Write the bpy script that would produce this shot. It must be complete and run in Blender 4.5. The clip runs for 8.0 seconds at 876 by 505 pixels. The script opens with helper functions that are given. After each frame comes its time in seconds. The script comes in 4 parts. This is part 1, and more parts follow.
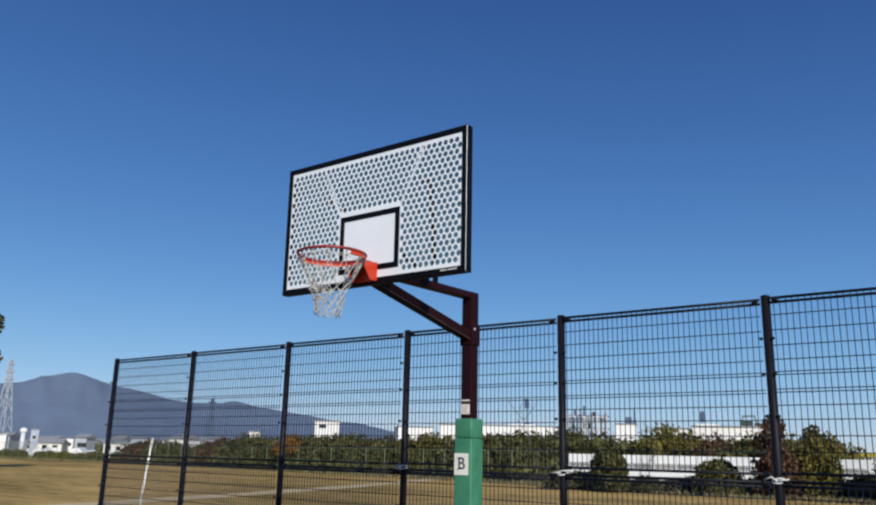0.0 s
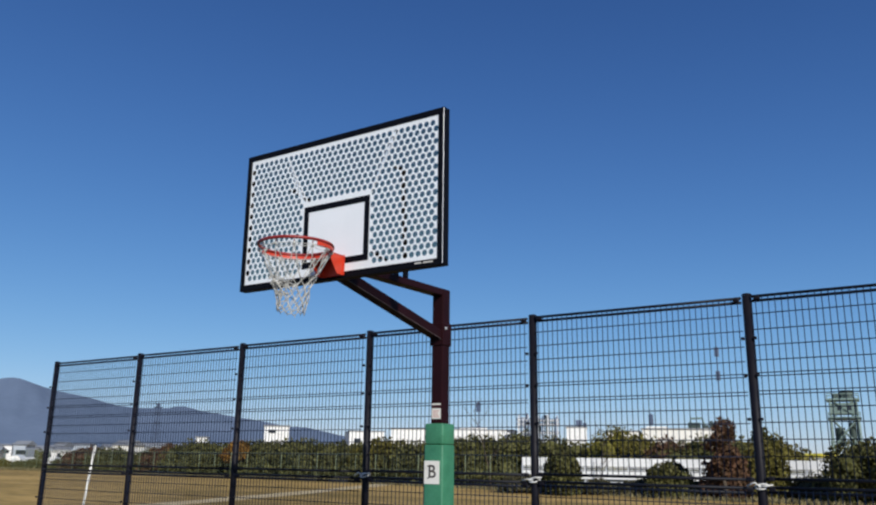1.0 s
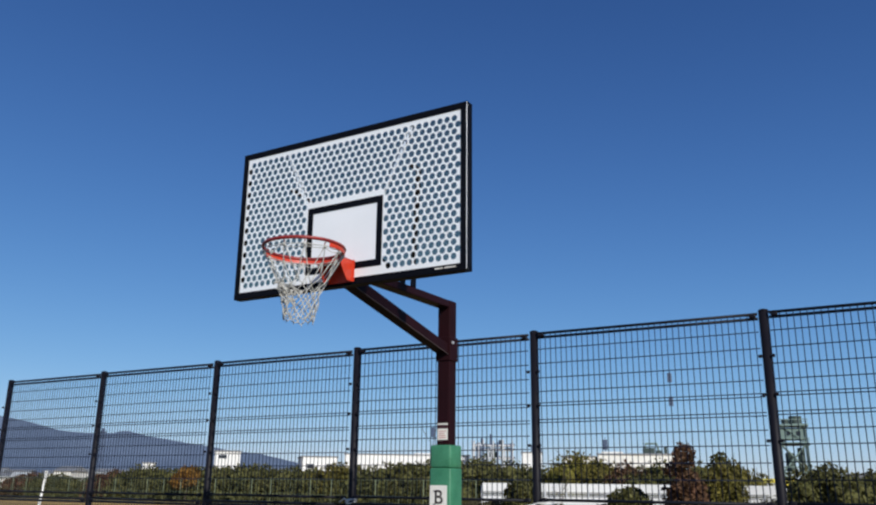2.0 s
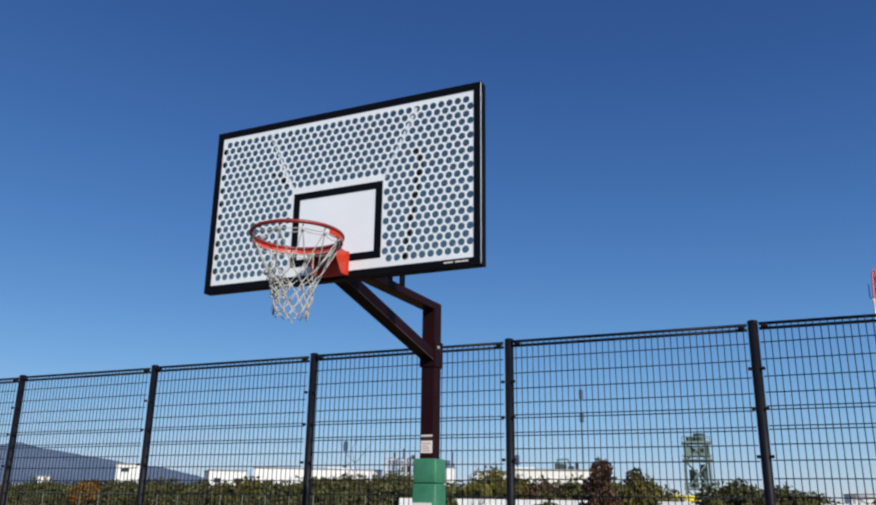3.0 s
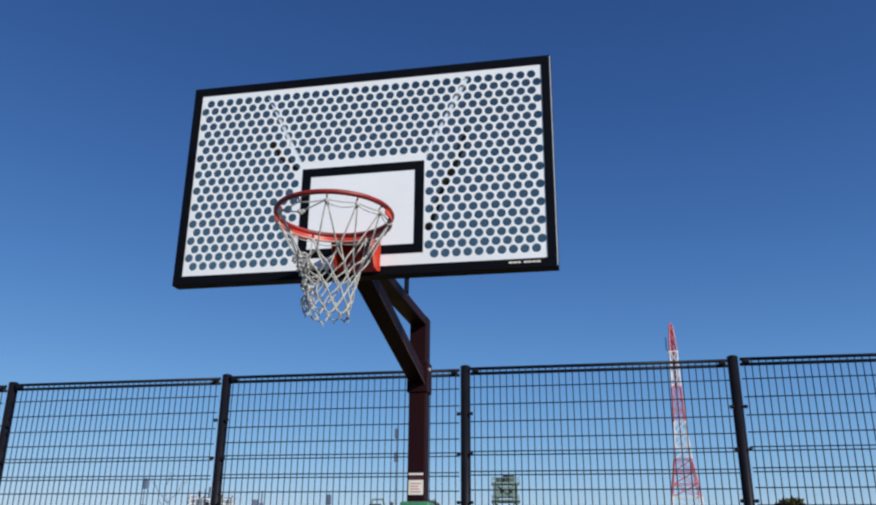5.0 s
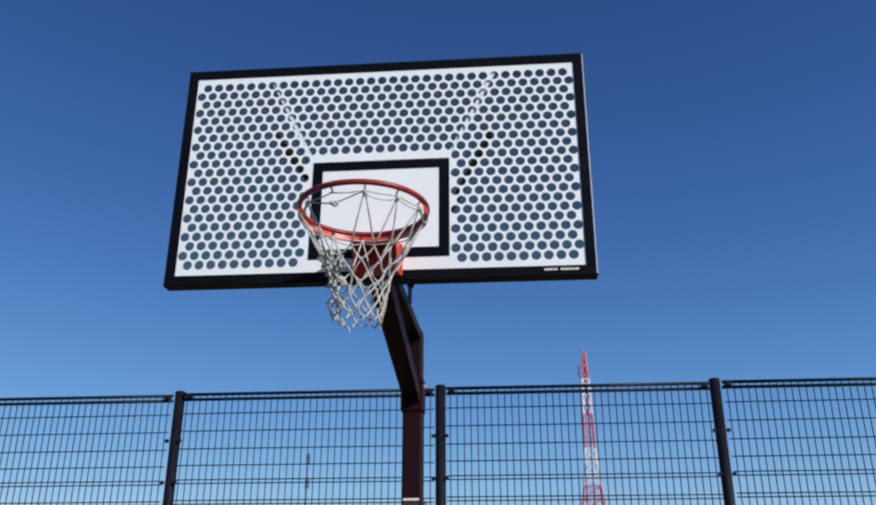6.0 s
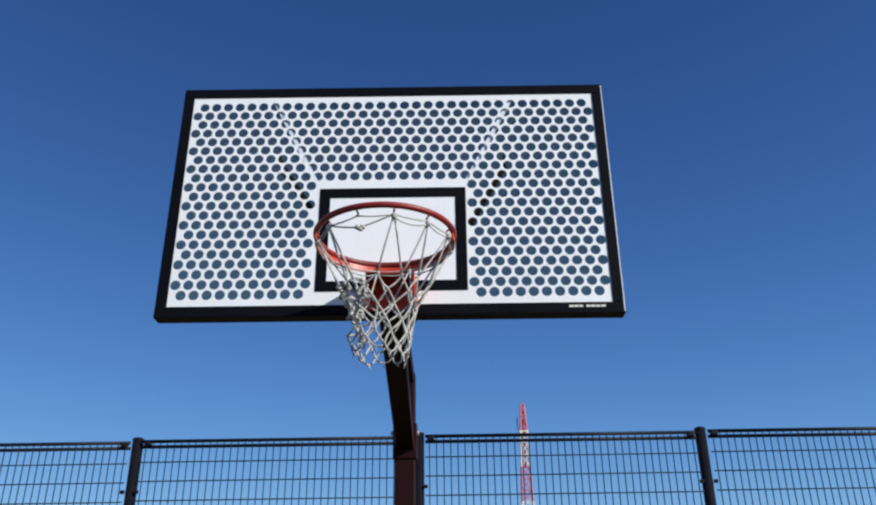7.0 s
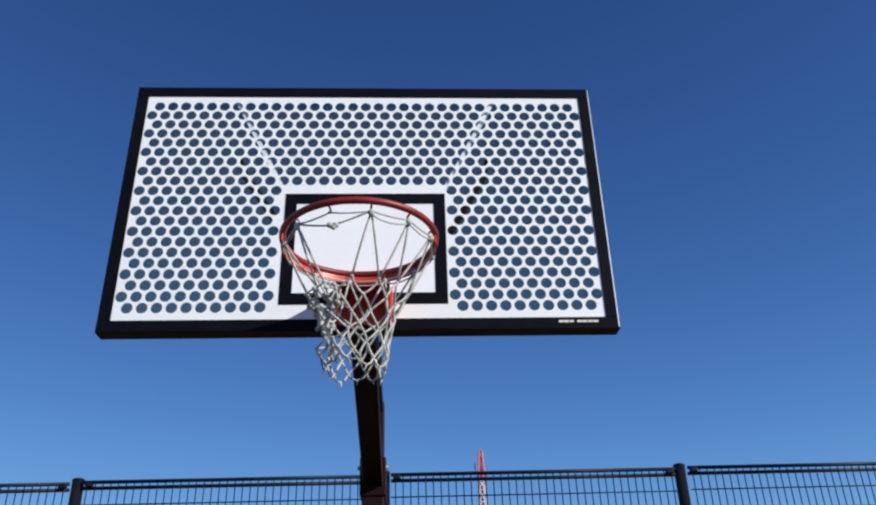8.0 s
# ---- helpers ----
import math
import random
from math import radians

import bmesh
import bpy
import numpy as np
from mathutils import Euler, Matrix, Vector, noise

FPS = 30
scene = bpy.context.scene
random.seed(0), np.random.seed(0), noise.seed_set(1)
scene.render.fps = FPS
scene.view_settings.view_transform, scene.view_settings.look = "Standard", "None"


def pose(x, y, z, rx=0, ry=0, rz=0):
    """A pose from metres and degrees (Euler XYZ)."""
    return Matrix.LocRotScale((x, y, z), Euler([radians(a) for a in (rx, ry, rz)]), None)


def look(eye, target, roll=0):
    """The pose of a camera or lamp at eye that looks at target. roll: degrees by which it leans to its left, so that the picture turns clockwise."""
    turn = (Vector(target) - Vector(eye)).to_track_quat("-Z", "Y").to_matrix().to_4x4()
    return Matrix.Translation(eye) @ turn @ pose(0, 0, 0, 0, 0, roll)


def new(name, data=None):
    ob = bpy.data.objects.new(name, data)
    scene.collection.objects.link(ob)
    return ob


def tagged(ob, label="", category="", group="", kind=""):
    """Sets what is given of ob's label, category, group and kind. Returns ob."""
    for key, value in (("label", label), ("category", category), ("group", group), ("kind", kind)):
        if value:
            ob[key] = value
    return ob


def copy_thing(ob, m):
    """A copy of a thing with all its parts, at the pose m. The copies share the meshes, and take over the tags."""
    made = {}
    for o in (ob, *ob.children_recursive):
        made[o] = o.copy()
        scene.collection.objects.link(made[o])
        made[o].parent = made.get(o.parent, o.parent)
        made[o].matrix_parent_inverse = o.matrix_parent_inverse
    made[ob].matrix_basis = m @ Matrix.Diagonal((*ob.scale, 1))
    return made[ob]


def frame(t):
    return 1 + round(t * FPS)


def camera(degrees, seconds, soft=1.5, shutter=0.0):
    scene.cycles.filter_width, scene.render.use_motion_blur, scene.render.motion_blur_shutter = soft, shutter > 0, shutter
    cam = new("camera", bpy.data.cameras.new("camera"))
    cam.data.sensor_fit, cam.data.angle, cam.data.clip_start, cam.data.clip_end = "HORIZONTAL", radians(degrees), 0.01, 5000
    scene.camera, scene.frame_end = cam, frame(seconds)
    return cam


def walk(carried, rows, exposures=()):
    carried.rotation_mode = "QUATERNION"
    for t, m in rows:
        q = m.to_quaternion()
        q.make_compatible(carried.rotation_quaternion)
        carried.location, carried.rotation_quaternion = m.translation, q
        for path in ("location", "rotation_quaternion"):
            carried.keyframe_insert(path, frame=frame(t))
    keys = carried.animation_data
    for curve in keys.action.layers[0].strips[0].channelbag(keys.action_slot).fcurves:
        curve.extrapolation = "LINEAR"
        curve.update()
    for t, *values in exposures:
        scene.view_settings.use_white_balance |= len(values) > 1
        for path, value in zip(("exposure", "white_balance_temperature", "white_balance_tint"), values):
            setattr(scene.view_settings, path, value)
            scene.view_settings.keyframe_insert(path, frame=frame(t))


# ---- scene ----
cam = camera(56.6, 8.0, soft=2.2)
PATH = [
    (0, (3.981, -4.32, 1.705), (2.797, -2.781, 2.185), 1.3),
    (0.5, (3.846, -4.189, 1.703), (2.71, -2.619, 2.196), 1.1),
    (1, (3.609, -4.066, 1.729), (2.523, -2.46, 2.22), 0.8),
    (1.5, (3.333, -3.999, 1.713), (2.283, -2.38, 2.24), 0.8),
    (3, (2.366, -3.752, 1.722), (1.57, -2.013, 2.307), 0.8),
    (3.5, (1.999, -3.676, 1.74), (1.298, -1.899, 2.333), 1.0),
    (4, (1.697, -3.578, 1.733), (1.12, -1.759, 2.333), 0.8),
    (4.5, (1.361, -3.459, 1.752), (0.886, -1.626, 2.394), 0.7),
    (6, (0.524, -3.105, 1.784), (0.363, -1.251, 2.517), -0.1),
    (6.5, (0.347, -3.007, 1.795), (0.262, -1.171, 2.585), -0.3),
    (7, (0.203, -2.901, 1.806), (0.194, -1.088, 2.65), -0.8),
    (7.5, (0.156, -2.793, 1.798), (0.207, -1.011, 2.705), -1.4),
    (8, (0.132, -2.597, 1.813), (0.227, -0.835, 2.753), -1.9),
]
walk(cam, [(t, look(eye, target, roll)) for t, eye, target, roll in PATH], exposures=((0.0, -0.12), (4.0, -0.1), (6.0, -0.06), (8.0, 0.06)))

# ---------------------------------------------------------------- light
SUN = Vector((1.35, -1.0, 0.82)).normalized()
world = bpy.data.worlds.new("sky")
scene.world = world
world.use_nodes = True
wn = world.node_tree.nodes
sky = wn.new("ShaderNodeTexSky")
sky.sky_type, sky.sun_disc = "NISHITA", False
sky.sun_elevation = math.asin(SUN.z)
sky.sun_rotation = math.atan2(SUN.x, SUN.y)
sky.air_density, sky.dust_density, sky.ozone_density, sky.altitude = 0.7, 0.1, 1.6, 0
tint = wn.new("ShaderNodeMix")
tint.data_type, tint.blend_type = "RGBA", "MULTIPLY"
tint.inputs["Factor"].default_value, tint.inputs["B"].default_value = 1.0, (0.068, 0.103, 0.145, 1)
# light scattered more than once: the same sky a quarter turn round evens out its bias about the sun
again = wn.new("ShaderNodeTexSky")
again.sky_type, again.sun_disc = "NISHITA", False
again.sun_elevation, again.sun_rotation = sky.sun_elevation, sky.sun_rotation + math.pi / 2
again.air_density, again.dust_density, again.ozone_density, again.altitude = 0.7, 0.1, 1.6, 0
even = wn.new("ShaderNodeMix")
even.data_type = "RGBA"
even.inputs["Factor"].default_value = 0.3
world.node_tree.links.new(sky.outputs[0], even.inputs["A"])
world.node_tree.links.new(again.outputs[0], even.inputs["B"])
world.node_tree.links.new(even.outputs["Result"], tint.inputs["A"])
deep = wn.new("ShaderNodeGamma")
deep.inputs["Gamma"].default_value = 1.31
world.node_tree.links.new(tint.outputs["Result"], deep.inputs[0])
# hazy air: the bright sky over the horizon levels off towards a pale grey blue
haze, veil, level = (wn.new("ShaderNodeVectorMath") for _ in range(3))
haze.operation, veil.operation, level.operation = "MULTIPLY_ADD", "MULTIPLY", "DIVIDE"
haze.inputs[1].default_value, haze.inputs[2].default_value = (0.8, 1.2, 1.1), (1.0, 1.0, 1.0)
veil.inputs[1].default_value = (1.77, 1.6, 1.57)
world.node_tree.links.new(deep.outputs[0], haze.inputs[0])
world.node_tree.links.new(deep.outputs[0], veil.inputs[0])
world.node_tree.links.new(veil.outputs[0], level.inputs[0])
world.node_tree.links.new(haze.outputs[0], level.inputs[1])
world.node_tree.links.new(level.outputs[0], wn["Background"].inputs[0])
wn["Background"].inputs[1].default_value = 1.0
sun = new("sun", bpy.data.lights.new("sun", "SUN"))
sun.data.energy, sun.data.angle, sun.data.color = 4.6, radians(0.53), (1.0, 0.965, 0.905)
sun.matrix_world = look(SUN * 60, (0, 0, 0))
scene.view_settings.exposure = 0.0


# ---------------------------------------------------------------- materials
def mat(name, c1, c2=None, rough=0.6, metal=0.0, scale=6.0, fine=80.0, bump=0.08, stretch=(1, 1, 1), island=0.0, each=0.0, gloss=0.5, span=(0.55, 1.05)):
    """Two-scale procedural paint: broad noise between two colours, fine grain, relief and uneven gloss."""
    m = bpy.data.materials.new(name)
    m.use_nodes = True
    nt = m.node_tree
    b = nt.nodes["Principled BSDF"]
    co = nt.nodes.new("ShaderNodeTexCoord")
    mp = nt.nodes.new("ShaderNodeMapping")
    mp.inputs["Scale"].default_value = stretch
    nt.links.new(co.outputs["Object"], mp.inputs[0])
    big, small = nt.nodes.new("ShaderNodeTexNoise"), nt.nodes.new("ShaderNodeTexNoise")
    big.inputs["Scale"].default_value, small.inputs["Scale"].default_value = scale, fine
    big.inputs["Detail"].default_value, small.inputs["Detail"].default_value = 6, 4
    for n in (big, small):
        nt.links.new(mp.outputs[0], n.inputs["Vector"])
    fac = nt.nodes.new("ShaderNodeMath")
    fac.operation = "MULTIPLY_ADD"
    nt.links.new(small.outputs["Fac"], fac.inputs[0])
    fac.inputs[1].default_value = 0.6
    nt.links.new(big.outputs["Fac"], fac.inputs[2])
    rng = nt.nodes.new("ShaderNodeMapRange")
    rng.inputs[1].default_value, rng.inputs[2].default_value = span
    nt.links.new(fac.outputs[0], rng.inputs[0])
    mix = nt.nodes.new("ShaderNodeMix")
    mix.data_type = "RGBA"
    mix.inputs["A"].default_value = (*c1, 1)
    mix.inputs["B"].default_value = (*(c2 or [v * 0.8 for v in c1]), 1)
    nt.links.new(rng.outputs[0], mix.inputs["Factor"])
    col = mix.outputs["Result"]
    for amount, node, out in ((island, "ShaderNodeNewGeometry", "Random Per Island"), (each, "ShaderNodeObjectInfo", "Random")):
        if amount:
            src = nt.nodes.new(node)
            r2 = nt.nodes.new("ShaderNodeMapRange")
            r2.inputs[3].default_value, r2.inputs[4].default_value = 1 - amount, 1 + amount
            nt.links.new(src.outputs[out], r2.inputs[0])
            sc = nt.nodes.new("ShaderNodeVectorMath")
            sc.operation = "SCALE"
            nt.links.new(col, sc.inputs[0])
            nt.links.new(r2.outputs[0], sc.inputs["Scale"])
            col = sc.outputs[0]
    nt.links.new(col, b.inputs["Base Color"])
    rr = nt.nodes.new("ShaderNodeMapRange")
    rr.inputs[3].default_value, rr.inputs[4].default_value = max(0.05, rough - 0.12), min(1, rough + 0.12)
    nt.links.new(big.outputs["Fac"], rr.inputs[0])
    nt.links.new(rr.outputs[0], b.inputs["Roughness"])
    b.inputs["Metallic"].default_value = metal
    b.inputs["Specular IOR Level"].default_value = gloss
    if bump:
        bp = nt.nodes.new("ShaderNodeBump")
        bp.inputs["Strength"].default_value, bp.inputs["Distance"].default_value = bump, 0.01
        nt.links.new(small.outputs["Fac"], bp.inputs["Height"])
        nt.links.new(bp.outputs[0], b.inputs["Normal"])
    return m


M_WHITE = mat("white_enamel", (0.87, 0.89, 0.895), (0.8, 0.82, 0.825), 0.5, scale=3, fine=90, bump=0.03)
M_BLACK = mat("black_paint", (0.0035, 0.004, 0.007), (0.006, 0.0065, 0.009), 0.5, scale=5, fine=120, bump=0.04, gloss=0.05)
M_ALU = mat("bare_aluminium", (0.6, 0.61, 0.63), (0.5, 0.51, 0.53), 0.4, 0.3, scale=12, bump=0.05)
M_GALV = mat("galvanised_steel", (0.62, 0.64, 0.66), (0.45, 0.47, 0.5), 0.5, 0.3, scale=14, bump=0.05)
M_MAROON = mat("maroon_paint", (0.022, 0.0055, 0.0075), (0.014, 0.005, 0.0065), 0.5, scale=4, fine=100, bump=0.06, gloss=0.07)
M_ORANGE = mat("orange_enamel", (0.62, 0.045, 0.012), (0.5, 0.034, 0.012), 0.42, scale=14, fine=120, bump=0.05)
# ring and hook orange, darkened in its colour for the shaded underside
M_ORANGE_SHADED = mat("shaded_orange_enamel", (0.36, 0.02, 0.014), (0.14, 0.012, 0.011), 0.45, scale=9, fine=60, bump=0.08)
M_CORD = mat("nylon_cord", (0.62, 0.61, 0.56), (0.3, 0.29, 0.26), 0.8, scale=24, fine=300, bump=0.3)
M_PAD = mat("green_vinyl", (0.03, 0.155, 0.075), (0.06, 0.24, 0.13), 0.5, scale=7, fine=70, bump=0.1)
# tint for a sheet added to grey the sky behind the open holes
M_HOLE_TINT = bpy.data.materials.new("hole_tint")
M_HOLE_TINT.use_nodes = True
tint_nodes = M_HOLE_TINT.node_tree.nodes
clear, milky, blend = tint_nodes.new("ShaderNodeBsdfTransparent"), tint_nodes.new("ShaderNodeBsdfDiffuse"), tint_nodes.new("ShaderNodeMixShader")
clear.inputs["Color"].default_value = (0.79, 0.72, 0.59, 1)
milky.inputs["Color"].default_value = (0.7, 0.62, 0.55, 1)
blend.inputs[0].default_value = 0.013
M_HOLE_TINT.node_tree.links.new(clear.outputs[0], blend.inputs[1])
M_HOLE_TINT.node_tree.links.new(milky.outputs[0], blend.inputs[2])
M_HOLE_TINT.node_tree.links.new(blend.outputs[0], tint_nodes["Material Output"].inputs["Surface"])
M_CARD = mat("white_card", (0.8, 0.77, 0.69), (0.72, 0.68, 0.6), 0.6, scale=10, bump=0.02)
M_INK = mat("dark_ink", (0.045, 0.036, 0.032), None, 0.6, bump=0)
M_BANDRED = mat("dark_red_print", (0.05, 0.012, 0.012), None, 0.5, bump=0)
M_RED = mat("red_print", (0.5, 0.04, 0.03), None, 0.5, bump=0)
M_POST = mat("dark_brown_coating", (0.007, 0.0072, 0.0125), (0.012, 0.0105, 0.0135), 0.48, scale=5, fine=90, bump=0.05, gloss=0.13)
M_WIRE = mat("dark_wire_coating", (0.005, 0.011, 0.027), (0.008, 0.015, 0.034), 0.5, scale=5, fine=90, bump=0, each=0.2, gloss=0.1)
M_RAIL = mat("dark_rail_coating", (0.007, 0.0085, 0.0135), (0.011, 0.0115, 0.016), 0.45, scale=5, fine=90, bump=0, gloss=0.14)
M_RIB = mat("bright_galvanised_rib", (0.72, 0.78, 0.84), (0.6, 0.66, 0.72), 0.5, 0.1, scale=14, bump=0.05)
M_ROPE = mat("white_rope", (0.75, 0.74, 0.7), (0.55, 0.54, 0.5), 0.85, scale=20, bump=0.2)
M_FIELD = mat("dry_grass_field", (0.55, 0.36, 0.12), (0.22, 0.15, 0.045), 0.95, scale=0.11, fine=1.4, bump=0.3, stretch=(0.6, 1.3, 1), gloss=0.1, span=(0.66, 0.95))
M_PATH = mat("pale_sand_path", (0.66, 0.53, 0.31), (0.48, 0.37, 0.19), 0.95, scale=0.6, fine=5, bump=0.2, gloss=0.12)
M_WEED = mat("dry_verge_grass", (0.2, 0.16, 0.08), (0.12, 0.11, 0.055), 0.95, scale=0.5, fine=4, bump=0.2, island=0.4, gloss=0.1)
M_LEAF = mat("dark_leaf", (0.064, 0.066, 0.023), (0.092, 0.086, 0.029), 0.6, scale=0.7, fine=9, bump=0, island=0.5, gloss=0.12)
M_LEAF_OLIVE = mat("olive_leaf", (0.08, 0.074, 0.017), (0.12, 0.1, 0.024), 0.6, scale=0.8, fine=9, bump=0, island=0.5, gloss=0.12)
M_LEAF_RUST = mat("rust_leaf", (0.1, 0.05, 0.03), (0.068, 0.044, 0.023), 0.65, scale=0.8, fine=9, bump=0, island=0.5, gloss=0.12)
M_LEAF_YELLOW = mat("yellow_green_leaf", (0.15, 0.135, 0.025), (0.1, 0.09, 0.02), 0.6, scale=0.8, fine=9, bump=0, island=0.5, gloss=0.12)
M_LEAF_AMBER = mat("amber_leaf", (0.2, 0.1, 0.02), (0.13, 0.08, 0.025), 0.65, scale=0.8, fine=9, bump=0, island=0.4, gloss=0.12)
M_BARK = mat("bark", (0.1, 0.075, 0.05), (0.06, 0.045, 0.03), 0.9, scale=8, fine=60, bump=0.4)
M_CLAD = mat("white_cladding", (0.8, 0.8, 0.78), (0.7, 0.7, 0.69), 0.7, scale=0.3, fine=3, bump=0.03)
M_CREAM = mat("cream_cladding", (0.79, 0.78, 0.73), (0.72, 0.71, 0.66), 0.7, scale=0.3, fine=3, bump=0.03)
M_ROOF = mat("grey_roof", (0.28, 0.29, 0.3), (0.2, 0.21, 0.22), 0.7, scale=0.4, fine=4, bump=0.05)
M_GLASS = mat("dark_glass", (0.02, 0.025, 0.03), (0.03, 0.035, 0.04), 0.12, scale=0.5, bump=0)
# the haze of distance is put into this grey for the far things
M_PALE = mat("haze_tinted_pale_grey", (0.4, 0.44, 0.49), (0.28, 0.32, 0.37), 0.7, scale=0.4, fine=3, bump=0)
M_STEEL = mat("pale_steel", (0.68, 0.7, 0.72), (0.52, 0.54, 0.56), 0.6, 0.0, scale=0.8, fine=6, bump=0)
M_FENCE_GREEN = mat("weathered_green_coating", (0.2, 0.24, 0.15), (0.14, 0.18, 0.11), 0.6, scale=0.8, fine=6, bump=0)
M_TOWER_GREEN = mat("pale_green_paint", (0.2, 0.28, 0.25), (0.14, 0.2, 0.18), 0.6, scale=0.8, fine=6, bump=0)
M_TOWER_DARK = mat("dark_green_paint", (0.035, 0.06, 0.05), (0.025, 0.04, 0.035), 0.6, scale=0.8, fine=6, bump=0)
# mast red, paled in its colour for the haze in front of it
M_SIGNAL_RED = mat("haze_paled_signal_red", (0.6, 0.115, 0.15), (0.5, 0.1, 0.13), 0.5, scale=0.6, fine=5, bump=0)
M_SIGNAL_WHITE = mat("signal_white", (0.82, 0.82, 0.82), (0.72, 0.72, 0.72), 0.5, scale=0.6, fine=5, bump=0)
M_MASTGREY = mat("grey_mast_steel", (0.1, 0.135, 0.21), (0.075, 0.1, 0.16), 0.6, scale=0.8, fine=6, bump=0)
M_YELLOW = mat("yellow_paint", (0.75, 0.62, 0.05), (0.6, 0.5, 0.05), 0.5, scale=1, fine=6, bump=0)
# forest slope with blue grey aerial haze mixed into its colour
M_MOUNTAIN = mat("haze_tinted_forest_slope", (0.138, 0.186, 0.268), (0.112, 0.155, 0.228), 1.0, scale=0.006, fine=0.05, bump=0)


# ---------------------------------------------------------------- mesh helpers
def mesh_of(bm, material, smooth=False):
    me = bpy.data.meshes.new("mesh")
    bmesh.ops.recalc_face_normals(bm, faces=bm.faces[:])
    bm.to_mesh(me)
    bm.free()
    me.materials.append(material)
    if smooth:
        for p in me.polygons:
            p.use_smooth = True
    return me


def part(name, bm, material, parent, label="", smooth=False):
    """One bmesh (or a shared mesh) as one mesh object under a thing or a part."""
    me = bm if isinstance(bm, bpy.types.Mesh) else mesh_of(bm, material, smooth)
    ob = new(name, me)
    ob.parent = parent
    if label:
        tagged(ob, label)
    return ob


def thing(name, m, label, category, group="", kind=""):
    ob = new(name)
    ob.empty_display_size = 0.2
    ob.matrix_world = m
    return tagged(ob, label, category, group, kind)


def box(bm, x0, x1, y0, y1, z0, z1, bevel=0.0, seg=2):
    """An axis-aligned block with rounded edges, added to bm."""
    b2 = bmesh.new()
    bmesh.ops.create_cube(b2, size=1, matrix=Matrix.Translation(((x0 + x1) / 2, (y0 + y1) / 2, (z0 + z1) / 2)) @ Matrix.Diagonal((x1 - x0, y1 - y0, z1 - z0, 1)))
    if bevel:
        bmesh.ops.bevel(b2, geom=b2.edges[:], offset=bevel, segments=seg, affect="EDGES", profile=0.5)
    add(bm, b2)
    return bm


def add(bm, b2, m=None):
    if m is not None:
        b2.transform(m)
    tmp = bpy.data.meshes.new("tmp")
    b2.to_mesh(tmp)
    b2.free()
    bm.from_mesh(tmp)
    bpy.data.meshes.remove(tmp)


def tube(bm, pts, r, sides=8, closed=False, r_end=None):
    """A round bar along a run of points, tapering to r_end."""
    pts = [Vector(p) for p in pts]
    n = len(pts)
    rings, side = [], None
    for i, p in enumerate(pts):
        a = pts[(i - 1) % n] if (closed or i) else p
        c = pts[(i + 1) % n] if (closed or i < n - 1) else p
        d = (c - a).normalized()
        if side is None:
            side = d.orthogonal().normalized()
        side = (side - d * side.dot(d)).normalized()
        up = d.cross(side)
        rad = r if r_end is None else r + (r_end - r) * i / (n - 1)
        rings.append([bm.verts.new(p + rad * (side * math.cos(2 * math.pi * k / sides) + up * math.sin(2 * math.pi * k / sides))) for k in range(sides)])
    for i in range(n if closed else n - 1):
        a, c = rings[i], rings[(i + 1) % n]
        off = 0
        if closed and i == n - 1:
            off = min(range(sides), key=lambda o: (a[0].co - c[o].co).length)
        for k in range(sides):
            bm.faces.new((a[k], a[(k + 1) % sides], c[(k + 1 + off) % sides], c[(k + off) % sides]))
    if not closed:
        bm.faces.new(rings[0][::-1])
        bm.faces.new(rings[-1])
    return bm


def beam(bm, a, b, w, h, bevel=0.0):
    """A square bar from a to b, w wide across and h deep."""
    a, b = Vector(a), Vector(b)
    d = b - a
    b2 = bmesh.new()
    box(b2, -w / 2, w / 2, -h / 2, h / 2, 0, d.length, bevel)
    up = Vector((0, 0, 1)) if abs(d.normalized().z) < 0.99 else Vector((0, 1, 0))
    zz = d.normalized()
    xx = zz.cross(up).normalized()
    yy = zz.cross(xx)
    add(bm, b2, Matrix.Translation(a) @ Matrix((xx, yy, zz)).transposed().to_4x4())
    return bm


def letter(text, size, material, parent, m, name="letter", label=""):
    cu = bpy.data.curves.new("letter", "FONT")
    cu.body, cu.size, cu.align_x, cu.align_y, cu.extrude, cu.offset = text, size, "CENTER", "CENTER", 0.0008, 0.0012
    tmp = bpy.data.objects.new("tmp", cu)
    scene.collection.objects.link(tmp)
    me = bpy.data.meshes.new_from_object(tmp.evaluated_get(bpy.context.evaluated_depsgraph_get()))
    bpy.data.objects.remove(tmp)
    me.materials.clear()
    me.materials.append(material)
    ob = part(name, me, material, parent, label)
    ob.matrix_basis = m
    return ob


